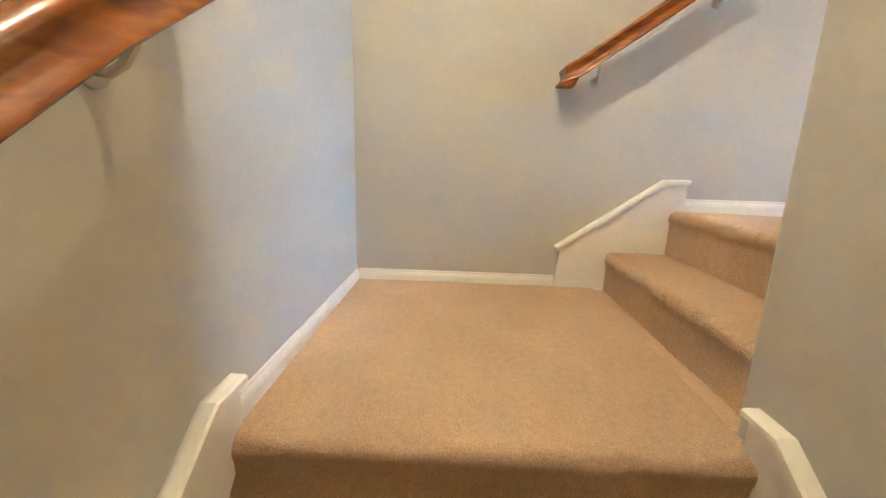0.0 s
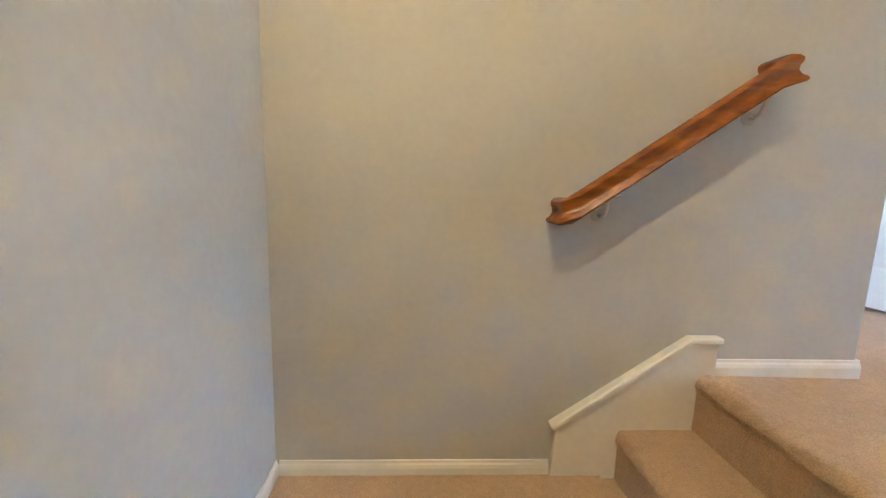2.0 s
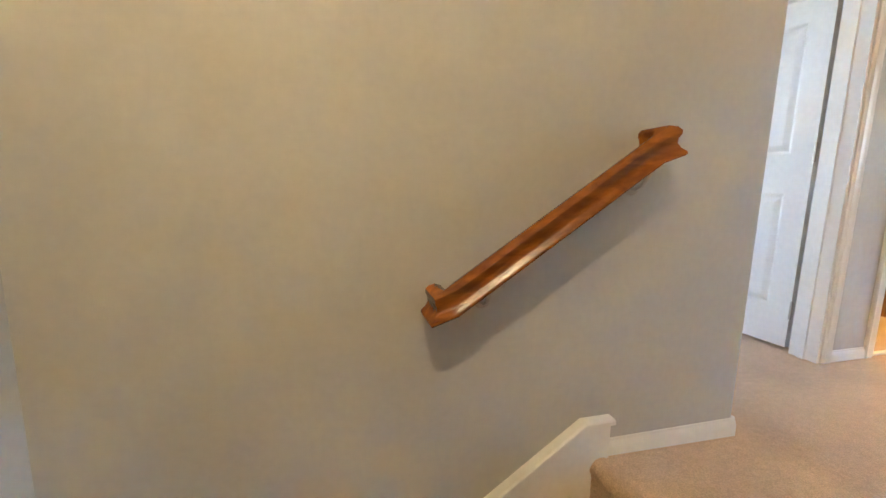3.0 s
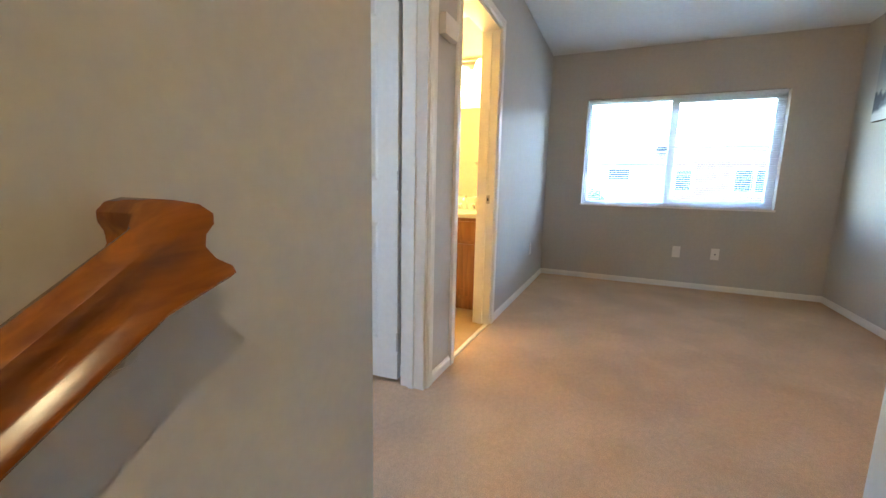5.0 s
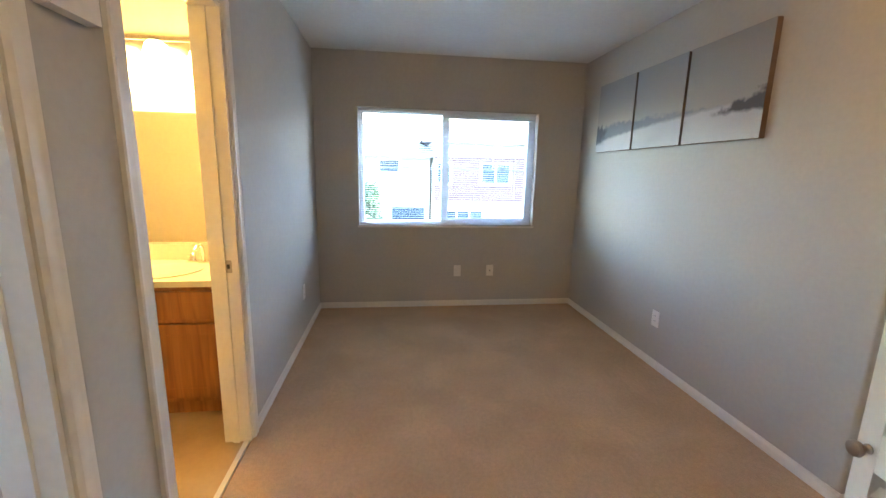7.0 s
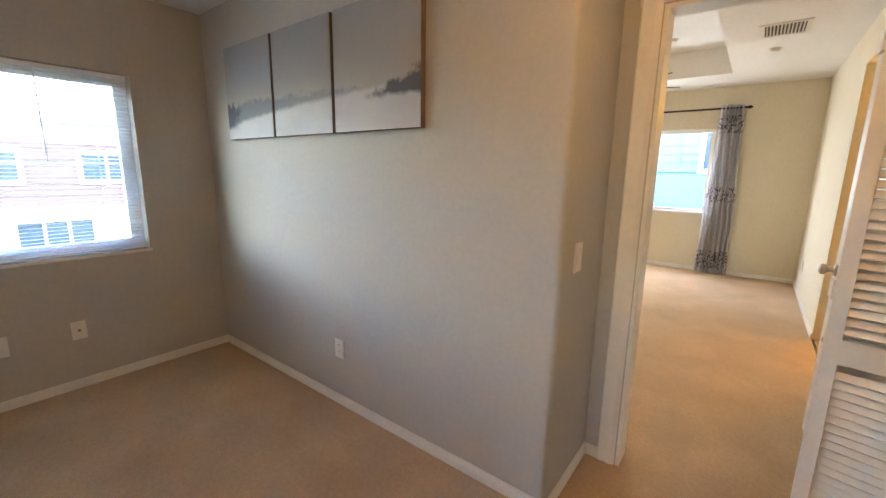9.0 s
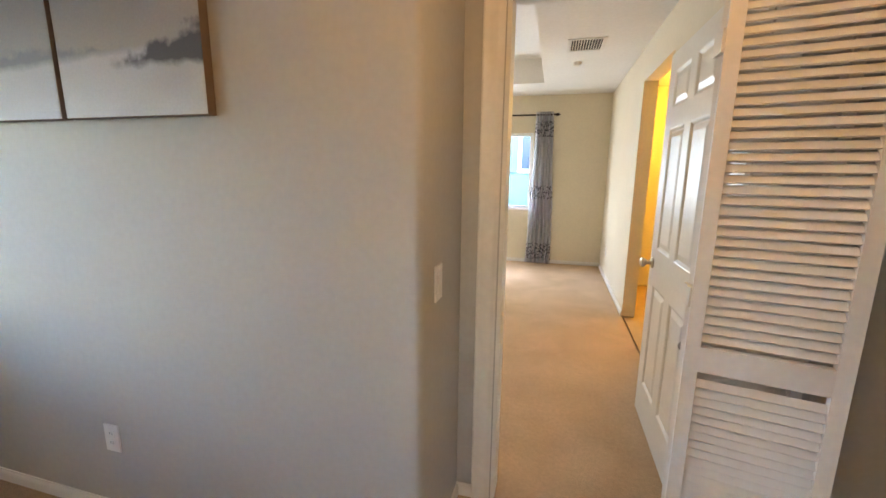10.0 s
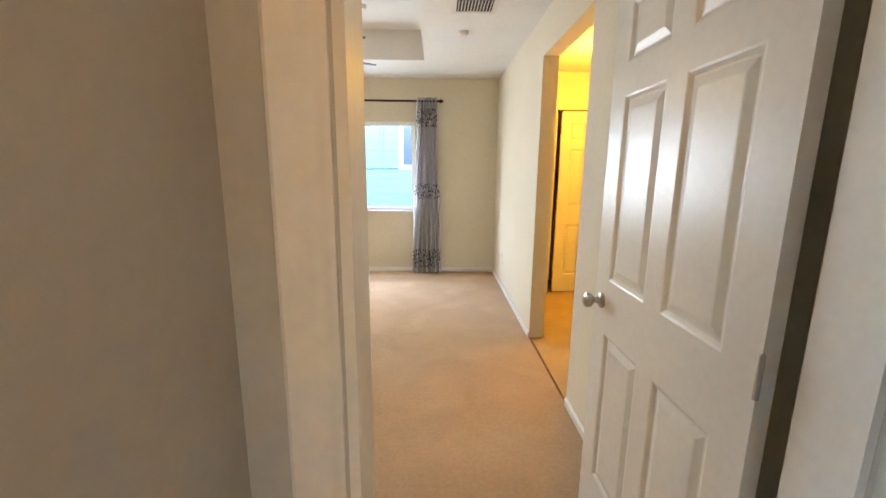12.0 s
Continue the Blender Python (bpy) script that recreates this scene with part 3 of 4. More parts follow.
handrail("handrail", pose(0.838, 0.0, 0.480), 0.664, 0.69, (0, 1), "short reddish-brown stained wooden handrail on the grey wall")
handrail("handrail", from_cols((0.0, -3.55, 0.530 - 0.72 * 2.51), (0, 1), (-1, 0)), 2.435, 0.72, (1,), "long reddish-brown stained wooden handrail beside the lower flight")


# ---- bifold louver doors ----
SLAT = None


def bifold_panel(m, w=0.378, h=1.985, thick=0.028, knob=0, label="", parent=None, name="panel"):
    """One louvered panel: x 0..w, faces at y 0 and thick. knob: -1 or 1 puts a knob at the x=w end on that face."""
    global SLAT
    p = new(name, mesh_of(name, bevelled(boxes((0, 0, 0, 0.038, thick, h), (w - 0.038, 0, 0, w, thick, h), (0.038, 0.001, 0, w - 0.038, thick - 0.001, 0.11),
            (0.038, 0.001, 0.828, w - 0.038, thick - 0.001, 0.905), (0.038, 0.001, h - 0.085, w - 0.038, thick - 0.001, h)), 0.002, 1), LOUVER))
    p.parent = parent
    p.matrix_basis = m
    if SLAT is None:
        bm_ = bmesh.new()
        box(bm_, 0, -0.013, -0.0028, w - 0.076, 0.013, 0.0028)
        bmesh.ops.rotate(bm_, verts=bm_.verts[:], cent=(0, 0, 0), matrix=Matrix.Rotation(radians(-52), 3, "X"))
        SLAT = mesh_of("slat", bm_, LOUVER)
    z = 0.125
    while z < h - 0.098:
        if not 0.815 < z < 0.918:
            s_ = new("slat", SLAT)
            s_.parent = p
            s_.matrix_basis = Matrix.Translation((0.038, thick / 2, z))
        z += 0.0288
    if knob:
        k = new("knob", mesh_of("knob", lathe(bmesh.new(), [(0.009, 0), (0.009, 0.003), (0.006, 0.006), (0.006, 0.013), (0.013, 0.018), (0.016, 0.024), (0.014, 0.030), (0.006, 0.033)], (0, 0, 0), "y", 16), NICKEL, True))
        k.parent = p
        k.matrix_basis = Matrix.Translation((w - 0.022, 0 if knob < 0 else thick, 0.866)) @ Matrix.Diagonal((1, knob, 1, 1))
        tagged(k, "small satin nickel knob")
    return p


def bifold(name, pivot, tip, back, knob, label):
    """A folded pair: a panel from the pivot to the tip, and one from the tip back to the track; plan points."""
    t_ = thing(name, (pivot[0], pivot[1], 0.012), label, "louver door")
    o = Vector((*pivot, 0))
    for a, b, kn in ((pivot, tip, knob), (back, (tip[0], tip[1] + 0.034 * (1 if knob < 0 else -1) * 1.0), 0)):
        u = (Vector(b) - Vector(a)).normalized()
        m = from_cols((a[0] - o.x, a[1] - o.y, 0), (u.x, u.y), (-u.y, u.x))
        bifold_panel(m, knob=kn, parent=t_, w=0.378)
    for z in (0.25, 1.05, 1.75):
        hb = slab(-0.012, -0.03, z - 0.03, 0.004, 0.03, z + 0.03, 0.002)
        h_ = part("hinge", hb, LOUVER, t_)
        h_.matrix_basis = Matrix.Translation((tip[0] - o.x + 0.006, tip[1] - o.y + (0.02 if knob < 0 else -0.02), 0))
    return t_


bifold("bifold_door", (2.176, -2.635), (2.542, -2.541), (2.172, -2.428), -1, "white louvered bifold closet door, folded open")
bifold("bifold_door", (2.238, -1.215), (2.611, -1.268), (2.236, -1.385), 1, "white louvered bifold closet door, folded open, with a nickel knob")

# ---- loft window ----
y0, y1, z0, z1 = WIN
w_ = thing("window_1", (X_E, 0, 0), "wide white vinyl sliding window in a drywall recess", "window", kind="structure")
fx = 0.085
part("window_frame", boxes((fx, y0, z0, fx + 0.06, y0 + 0.045, z1), (fx, y1 - 0.045, z0, fx + 0.06, y1, z1), (fx, y0 + 0.045, z0, fx + 0.06, y1 - 0.045, z0 + 0.04), (fx, y0 + 0.045, z1 - 0.04, fx + 0.06, y1 - 0.045, z1)), VINYL, w_, smooth=False)
ym = -0.880
part("mullion", slab(fx - 0.012, ym - 0.034, z0 + 0.02, fx + 0.05, ym + 0.034, z1 - 0.02), VINYL, w_)
part("sash", boxes((fx - 0.006, y0 + 0.045, z0 + 0.04, fx + 0.03, y0 + 0.075, z1 - 0.04), (fx - 0.006, y0 + 0.075, z0 + 0.04, fx + 0.03, ym - 0.034, z0 + 0.07), (fx - 0.006, y0 + 0.075, z1 - 0.07, fx + 0.03, ym - 0.034, z1 - 0.04)), VINYL, w_, smooth=False)
zm = 1.405
part("grille_bar", boxes((fx + 0.02, y0 + 0.05, zm - 0.008, fx + 0.03, ym - 0.03, zm + 0.008)), VINYL, w_, smooth=False)
part("grille_bar", boxes((fx + 0.02, ym + 0.03, zm - 0.008, fx + 0.03, y1 - 0.05, zm + 0.008)), VINYL, w_, smooth=False)
for a, b in ((y0 + 0.045, ym), (ym, y1 - 0.045)):
    p_ = part("pane", boxes((fx + 0.034, a, z0 + 0.03, fx + 0.038, b, z1 - 0.03)), GLASS, w_, smooth=False)
    p_.visible_shadow = False
BLIND = mat("blind_slat", (0.80, 0.82, 0.84), 0.45)
bl = thing("window_blind", (X_E + 0.042, 0, 0), "white aluminium mini blind lowered with open slats", "blind")
part("headrail", slab(-0.014, y0 + 0.012, z1 - 0.032, 0.014, y1 - 0.012, z1 - 0.003), BLIND, bl)
part("bottom_rail", slab(-0.012, y0 + 0.016, z0 + 0.006, 0.012, y1 - 0.016, z0 + 0.020), BLIND, bl)
bm = bmesh.new()
rows = []
for o, h in ((-0.0125, -0.0010), (-0.006, 0.0008), (0.0, 0.0014), (0.006, 0.0008), (0.0125, -0.0010)):
    rows.append([bm.verts.new((o, y0 + 0.016, h)), bm.verts.new((o, y1 - 0.016, h))])
for a, b in zip(rows, rows[1:]):
    bm.faces.new((a[0], a[1], b[1], b[0]))
bmesh.ops.solidify(bm, geom=bm.faces[:], thickness=0.0006)
slat_me = mesh_of("slat", bm, BLIND)
z = z0 + 0.034
while z < z1 - 0.04:
    s_ = new("slat", slat_me)
    s_.parent = bl
    s_.matrix_basis = Matrix.Translation((0, 0, z)) @ Matrix.Rotation(radians(4), 4, "Y")
    z += 0.0215
for y in (y0 + 0.2, ym, y1 - 0.2):
    part("ladder_cord", boxes((-0.0135, y - 0.0008, z0 + 0.012, -0.0125, y + 0.0008, z1 - 0.03), (0.0125, y - 0.0008, z0 + 0.012, 0.0135, y + 0.0008, z1 - 0.03)), BLIND, bl, smooth=False)
wd = bmesh.new()
lathe(wd, [(0.004, 0), (0.004, 0.54), (0.002, 0.55)], (-0.02, -1.35, zm + 0.0), "z", 8)
part("tilt_wand", wd, BLIND, bl, "clear plastic tilt wand")
st_ = setting("window_sill", slab(X_E - 0.006, y0 - 0.012, z0 - 0.018, X_E + 0.084, y1 + 0.012, z0 - 0.0005, 0.003), TRIM, "thin white painted window sill", "window sill")


# ---- canvases ----
def canvas_paint(name):
    """A misty lake landscape that runs on over all three canvases, in world-sized coordinates: x from 0 to 1.7, z from 0 to 0.58."""
    m = bpy.data.materials.new(name)
    m.use_nodes = True
    nt = m.node_tree
    b = nt.nodes["Principled BSDF"]
    b.inputs["Roughness"].default_value = 0.7
    L = nt.links.new
    co = nt.nodes.new("ShaderNodeTexCoord")
    sp_ = nt.nodes.new("ShaderNodeSeparateXYZ")
    L(co.outputs["Object"], sp_.inputs[0])

    def math_(op, a, b_=None, c=None):
        n = nt.nodes.new("ShaderNodeMath")
        n.operation = op
        for i, v in enumerate((a, b_, c)):
            if v is None:
                continue
            if isinstance(v, (int, float)):
                n.inputs[i].default_value = v
            else:
                L(v, n.inputs[i])
        return n.outputs[0]

    def noise_(scale, detail=4, sx=1.0):
        mp = nt.nodes.new("ShaderNodeMapping")
        mp.inputs["Scale"].default_value = (sx, 1, 1)
        L(co.outputs["Object"], mp.inputs["Vector"])
        n = nt.nodes.new("ShaderNodeTexNoise")
        n.inputs["Scale"].default_value, n.inputs["Detail"].default_value = scale, detail
        L(mp.outputs["Vector"], n.inputs["Vector"])
        return n.outputs["Fac"]

    def mix_(f, a, b_):
        n = nt.nodes.new("ShaderNodeMix")
        n.data_type = "RGBA"
        L(f, n.inputs["Factor"])
        for k, v in (("A", a), ("B", b_)):
            sock = [i for i in n.inputs if i.name == k and i.type == "RGBA"][0]
            if isinstance(v, tuple):
                sock.default_value = (*v, 1)
            else:
                L(v, sock)
        return [o for o in n.outputs if o.type == "RGBA"][0]

    def step_(v, edge, soft):
        n = nt.nodes.new("ShaderNodeMapRange")
        n.inputs["From Min"].default_value, n.inputs["From Max"].default_value = -soft, soft
        L(math_("SUBTRACT", v, edge), n.inputs["Value"])
        return n.outputs["Result"]

    x, z_ = sp_.outputs[0], sp_.outputs[2]
    bumps = math_("SUBTRACT", noise_(16, 6), 0.5)
    sky_ = mix_(step_(z_, 0.36, 0.24), (0.46, 0.42, 0.36), (0.30, 0.32, 0.36))
    sky_ = mix_(step_(noise_(3, 4), 0.5, 0.35), sky_, (0.36, 0.36, 0.36))
    # shore line rises from the near end of the first canvas to the last; x runs from the window side
    shore = math_("ADD", math_("MULTIPLY", math_("SQRT", x), 0.115), 0.055)
    tree_h = math_("SUBTRACT", 0.125, math_("MULTIPLY", x, 0.088))
    tops = math_("ADD", math_("ADD", shore, tree_h), math_("MULTIPLY", bumps, 0.11))
    trees = step_(math_("SUBTRACT", tops, z_), 0.0, 0.012)
    far = mix_(step_(x, 0.55, 0.5), (0.13, 0.155, 0.205), (0.26, 0.28, 0.31))
    c_ = mix_(trees, sky_, far)
    water = step_(math_("SUBTRACT", math_("ADD", shore, math_("MULTIPLY", bumps, 0.03)), z_), 0.0, 0.012)
    c_ = mix_(water, c_, mix_(step_(noise_(5, 5, 0.4), 0.5, 0.3), (0.60, 0.60, 0.61), (0.47, 0.49, 0.53)))
    # rocky point in the last canvas
    rx = math_("SUBTRACT", x, 1.70)
    rock = math_("SUBTRACT", math_("SUBTRACT", 0.255, math_("MULTIPLY", math_("ABSOLUTE", rx), 0.30)), math_("MULTIPLY", bumps, -0.14))
    inrock = math_("MULTIPLY", step_(math_("SUBTRACT", rock, z_), 0.0, 0.015), step_(math_("ADD", z_, math_("MULTIPLY", bumps, 0.05)), 0.150, 0.012))
    inrock = math_("MULTIPLY", inrock, step_(x, 1.38, 0.06))
    c_ = mix_(inrock, c_, (0.10, 0.105, 0.12))
    # dark clump at the first canvas's edge
    cl = math_("MULTIPLY", step_(math_("SUBTRACT", math_("ADD", 0.215, math_("MULTIPLY", bumps, 0.2)), z_), 0.0, 0.02), step_(z_, 0.075, 0.02))
    cl = math_("MULTIPLY", cl, step_(math_("SUBTRACT", math_("ADD", 0.13, math_("MULTIPLY", bumps, 0.3)), x), 0.0, 0.03))
    c_ = mix_(cl, c_, (0.05, 0.06, 0.085))
    grain = math_("ADD", 0.9, math_("MULTIPLY", noise_(120, 2), 0.2))
    hs = nt.nodes.new("ShaderNodeHueSaturation")
    L(c_, hs.inputs["Color"]), L(grain, hs.inputs["Value"])
    L(hs.outputs["Color"], b.inputs["Base Color"])
    return m


CANVAS = canvas_paint("lake_canvas")
EDGE = mat("canvas_edge", (0.17, 0.12, 0.09), 0.7)
# x runs from the window side (0 at 5.65) towards the stairs
for k, (xa, xb) in enumerate(((5.65, 5.105), (5.08, 4.547), (4.522, 3.950))):
    c_ = thing("canvas", ((xa + xb) / 2, Y_S, 1.576), ("canvas print of a misty lake shore with dark trees", "canvas print of a misty lake with a far tree line", "canvas print of a lake with a dark rocky point")[k], "canvas", "three-panel lake picture")
    hw = (xa - xb) / 2
    part("stretcher", slab(-hw, 0.001, 0.0, hw, 0.032, 0.575, 0.002), EDGE, c_)
    bm = boxes((0, 0, 0, xa - xb, 0.002, 0.571))
    off = 5.65 - xa
    for v in bm.verts:
        v.co.x += off
    f_ = part("printed_face", bm, CANVAS, c_, "misty blue-grey lake landscape", smooth=False)
    f_.matrix_basis = Matrix.Translation((hw + off, 0.0345, 0.002)) @ Matrix.Rotation(math.pi, 4, "Z")


# ---- plates on the walls ----
def wall_plate(name, m, kind_, label, category):
    """A plate with its centre at the origin, wall at y 0 and room towards -y."""
    t_ = new(name)
    t_.matrix_basis = m
    tagged(t_, label, category)
    part("plate", slab(-0.036, -0.006, -0.058, 0.036, 0.0, 0.058, 0.0025), PLATE, t_)
    if kind_ == "switch":
        part("rocker", slab(-0.017, -0.009, -0.034, 0.017, -0.0055, 0.034, 0.0015), PLATE, t_)
    elif kind_ == "outlet":
        for z in (0.020, -0.020):
            o_ = part("receptacle", slab(-0.017, -0.0075, z - 0.0145, 0.017, -0.0055, z + 0.0145, 0.004, 3), PLATE, t_)
            for x in (-0.006, 0.006):
                part("slot", boxes((x - 0.0012, -0.0079, z - 0.002, x + 0.0012, -0.0073, z + 0.006)), RECESS_SHADE, o_, smooth=False)
    elif kind_ == "jack":
        part("jack", slab(-0.009, -0.0085, -0.010, 0.009, -0.0055, 0.010, 0.001), PLATE, t_)
        part("jack_hole", boxes((-0.006, -0.0089, -0.007, 0.006, -0.0083, 0.005)), RECESS_SHADE, t_, smooth=False)
    for z in (0.046, -0.046) if kind_ != "outlet" else (0.0,):
        part("screw", lathe(bmesh.new(), [(0.0032, -0.006), (0.0032, -0.0068)], (0, 0, z), "y", 10), PLATE, t_)
    return t_


wall_plate("outlet", from_cols((X_E, -1.018, 0.374), (0, -1), (1, 0)), "blank", "white blank wall plate under the window", "wall plate")
wall_plate("wall_jack", from_cols((X_E, -1.361, 0.376), (0, -1), (1, 0)), "jack", "white phone jack plate under the window", "wall plate")
wall_plate("outlet", from_cols((4.597, Y_S, 0.358), (-1, 0), (0, -1)), "outlet", "white duplex outlet on the picture wall", "outlet")
wall_plate("outlet", from_cols((5.316, Y_N, 0.385), (1, 0), (0, 1)), "outlet", "white duplex outlet by the window corner", "outlet")
wall_plate("light_switch", from_cols((X_O, -2.412, 1.066), (0, -1), (1, 0)), "switch", "white rocker light switch beside the bedroom door", "light switch")
wall_plate("outlet", from_cols((M_W, -7.05, 0.36), (0, 1), (-1, 0)), "outlet", "white duplex outlet in the bedroom", "outlet")
ch = thing("door_chime", (3.085, Y_N, 1.735), "small white plastic door chime box on the wall", "door chime")
part("cover", slab(-0.075, -0.036, -0.045, 0.075, -0.004, 0.045, 0.008, 3), PLATE, ch)
part("back_plate", boxes((-0.07, -0.005, -0.04, 0.07, 0.0, 0.04)), PLATE, ch, smooth=False)

# ---- ceiling lamps over stairs and hall ----
FROST = mat("frosted_glass", (0.85, 0.8, 0.7), 0.4, emit=((1.0, 0.78, 0.5), 0.12))
for x, y in ((0.43, -1.32), (2.78, -1.62)):
    cl_ = thing("ceiling_light", (x, y, H), "round frosted glass flush ceiling light, lit", "ceiling light", "flush ceiling lights")
    part("base", lathe(bmesh.new(), [(0.085, 0.0), (0.09, -0.012), (0.085, -0.03)], (0, 0, 0), "z", 28), NICKEL, cl_)
    g_ = part("shade", lathe(bmesh.new(), [(0.11, -0.03), (0.115, -0.045), (0.1, -0.07), (0.06, -0.088), (0.01, -0.093)], (0, 0, 0), "z", 28), FROST, cl_, "frosted glass dome")

# ---- bathroom ----
v_ = thing("vanity", (4.20, 0.49, -0.006), "honey oak bathroom vanity with a drawer and door", "vanity")
part("body", boxes((0.02, 0.0, 0.10, 0.52, 0.90, 0.765), (0.075, 0.0, 0.0, 0.52, 0.90, 0.10)), OAK, v_, smooth=False)
for ya, yb in ((0.035, 0.430), (0.465, 0.865)):
    part("drawer", bevelled(boxes((-0.004, ya, 0.585, 0.0195, yb, 0.735)), 0.008, 2), OAK, v_, "oak drawer front")
    d_ = part("door", bevelled(boxes((-0.004, ya, 0.135, 0.0195, yb, 0.555)), 0.008, 2), OAK, v_, "oak cabinet door")
    pm = panel_mesh(yb - ya - 0.11, 0.31, 0.006)
    q_ = part("panel", pm, OAK, d_, smooth=False)
    q_.matrix_basis = Matrix(((0, 1, 0, -0.0048), (-1, 0, 0, yb - 0.055), (0, 0, 1, 0.19), (0, 0, 0, 1)))
MARBLE = mat("cultured_marble", (0.80, 0.76, 0.66), 0.25)
ct = thing("countertop", (4.20, 0.49, 0.759), "cream cultured marble countertop with basin and backsplash", "countertop")
part("top", slab(-0.02, 0.0, 0.0, 0.52, 0.91, 0.032, 0.006), MARBLE, ct)
part("backsplash", slab(0.498, 0.0, 0.032, 0.52, 0.91, 0.135, 0.004), MARBLE, ct)
bs = bmesh.new()
lathe(bs, [(0.19, 0.0325), (0.195, 0.038), (0.185, 0.0395), (0.165, 0.036), (0.08, 0.0345), (0.01, 0.034)], (0.22, 0.43, 0), "z", 32)
part("basin", bs, MARBLE, ct, "round basin rim")
fa = thing("faucet", (4.62, 0.80, 0.791), "polished chrome two-handle bathroom faucet", "faucet")
CHROME = mat("chrome", (0.75, 0.73, 0.68), 0.08, 1.0)
part("base", slab(-0.025, -0.085, 0.0, 0.025, 0.085, 0.016, 0.006), CHROME, fa)
for y in (-0.06, 0.06):
    h_ = bmesh.new()
    lathe(h_, [(0.02, 0.016), (0.017, 0.03), (0.012, 0.045), (0.014, 0.055), (0.006, 0.062)], (0, y, 0), "z", 16)
    part("handle", h_, CHROME, fa)
    h_ = slab(-0.05, y - 0.006, 0.050, 0.006, y + 0.006, 0.058, 0.003)
    part("lever", h_, CHROME, fa)
sp2 = bmesh.new()
pts = [(0.0, 0.016), (0.0, 0.06), (-0.012, 0.10), (-0.04, 0.118), (-0.075, 0.115), (-0.10, 0.095)]
rows = []
for i, (x, z) in enumerate(pts):
    d = (Vector(pts[min(i + 1, 5)]) - Vector(pts[max(i - 1, 0)])).normalized()
    rows.append([sp2.verts.new((x - 0.011 * math.sin(a) * d.y, 0.011 * math.cos(a), z + 0.011 * math.sin(a) * d.x)) for a in [2 * math.pi * k / 12 for k in range(12)]])
for a, b in zip(rows, rows[1:]):
    for k in range(12):
        sp2.faces.new((a[k], a[(k + 1) % 12], b[(k + 1) % 12], b[k]))
sp2.faces.new(rows[0]), sp2.faces.new(rows[-1][::-1])
bmesh.ops.recalc_face_normals(sp2, faces=sp2.faces[:])
part("spout", sp2, CHROME, fa)
mi = thing("mirror", (4.72, 0.94, 0.905), "frameless wall mirror above the vanity", "mirror")
part("glass", slab(-0.006, -0.45, 0.0, 0.0, 0.45, 0.78, 0.002), MIRROR, mi)
bv = thing("vanity_light", (4.72, 0.94, 1.90), "bath light bar with glowing glass shades", "wall light")
BULB = mat("lit_shade", (0.9, 0.8, 0.6), 0.4, emit=((1.0, 0.70, 0.26), 0.9))
part("back_plate", slab(-0.02, -0.33, 0.10, 0.0, 0.33, 0.20, 0.004), NICKEL, bv)
part("arm", boxes((-0.10, -0.30, 0.155, -0.085, 0.30, 0.17), (-0.10, -0.02, 0.15, -0.02, 0.02, 0.17)), NICKEL, bv, smooth=False)
for y in (-0.24, 0.0, 0.24):
    sh = bmesh.new()
    lathe(sh, [(0.035, 0.145), (0.05, 0.13), (0.085, 0.02), (0.098, -0.11), (0.09, -0.112), (0.075, -0.09)], (-0.115, y, 0), "z", 24)
    part("shade", sh, BULB, bv, "glowing frosted glass shade")
tb = thing("towel_bar", (3.08, 1.05, 1.30), "satin nickel towel bar on the bathroom wall", "towel bar")
part("bar", lathe(bmesh.new(), [(0.008, -0.28), (0.008, 0.28)], (0.06, 0, 0), "y", 12), NICKEL, tb)
for y in (-0.27, 0.27):
    part("post", lathe(bmesh.new(), [(0.022, 0.0), (0.022, 0.008), (0.010, 0.014), (0.010, 0.066)], (0, y, 0), "x", 14), NICKEL, tb)
setting("wall_bath_west", boxes((3.0801, Y_N + 0.1205, 0, 3.0845, 2.1, H)), CREAM, "cream painted bathroom wall", "wall")
setting("threshold", slab(3.287, Y_N + 0.005, -0.006, 3.988, Y_N + 0.03, 0.006, 0.003), TRIM, "thin pale threshold strip", "threshold")

# ---- bedroom ----
wx0, wx1, wz0, wz1 = 3.31, 5.7, 0.85, 2.02
w2 = thing("window_2", (0, M_S, 0), "white vinyl bedroom window with a painted sill", "window", kind="structure")
part("window_frame", boxes((wx0, -0.13, wz0, wx0 + 0.05, -0.06, wz1), (wx1 - 0.05, -0.13, wz0, wx1, -0.06, wz1), (wx0 + 0.05, -0.13, wz0, wx1 - 0.05, -0.06, wz0 + 0.045), (wx0 + 0.05, -0.13, wz1 - 0.045, wx1 - 0.05, -0.06, wz1)), VINYL, w2, smooth=False)
part("mullion", boxes((4.17, -0.12, wz0 + 0.04, 4.23, -0.06, wz1 - 0.04)), VINYL, w2, smooth=False)
part("grille_bar", boxes((wx0 + 0.05, -0.100, 1.415, wx1 - 0.05, -0.092, 1.428)), VINYL, w2, smooth=False)
p_ = part("pane", boxes((wx0 + 0.04, -0.09, wz0 + 0.04, wx1 - 0.04, -0.086, wz1 - 0.04)), GLASS, w2, smooth=False)
p_.visible_shadow = False
part("window_sill", slab(wx0 - 0.02, -0.06, wz0 - 0.02, wx1 + 0.02, 0.012, wz0 + 0.001, 0.003), TRIM, w2)

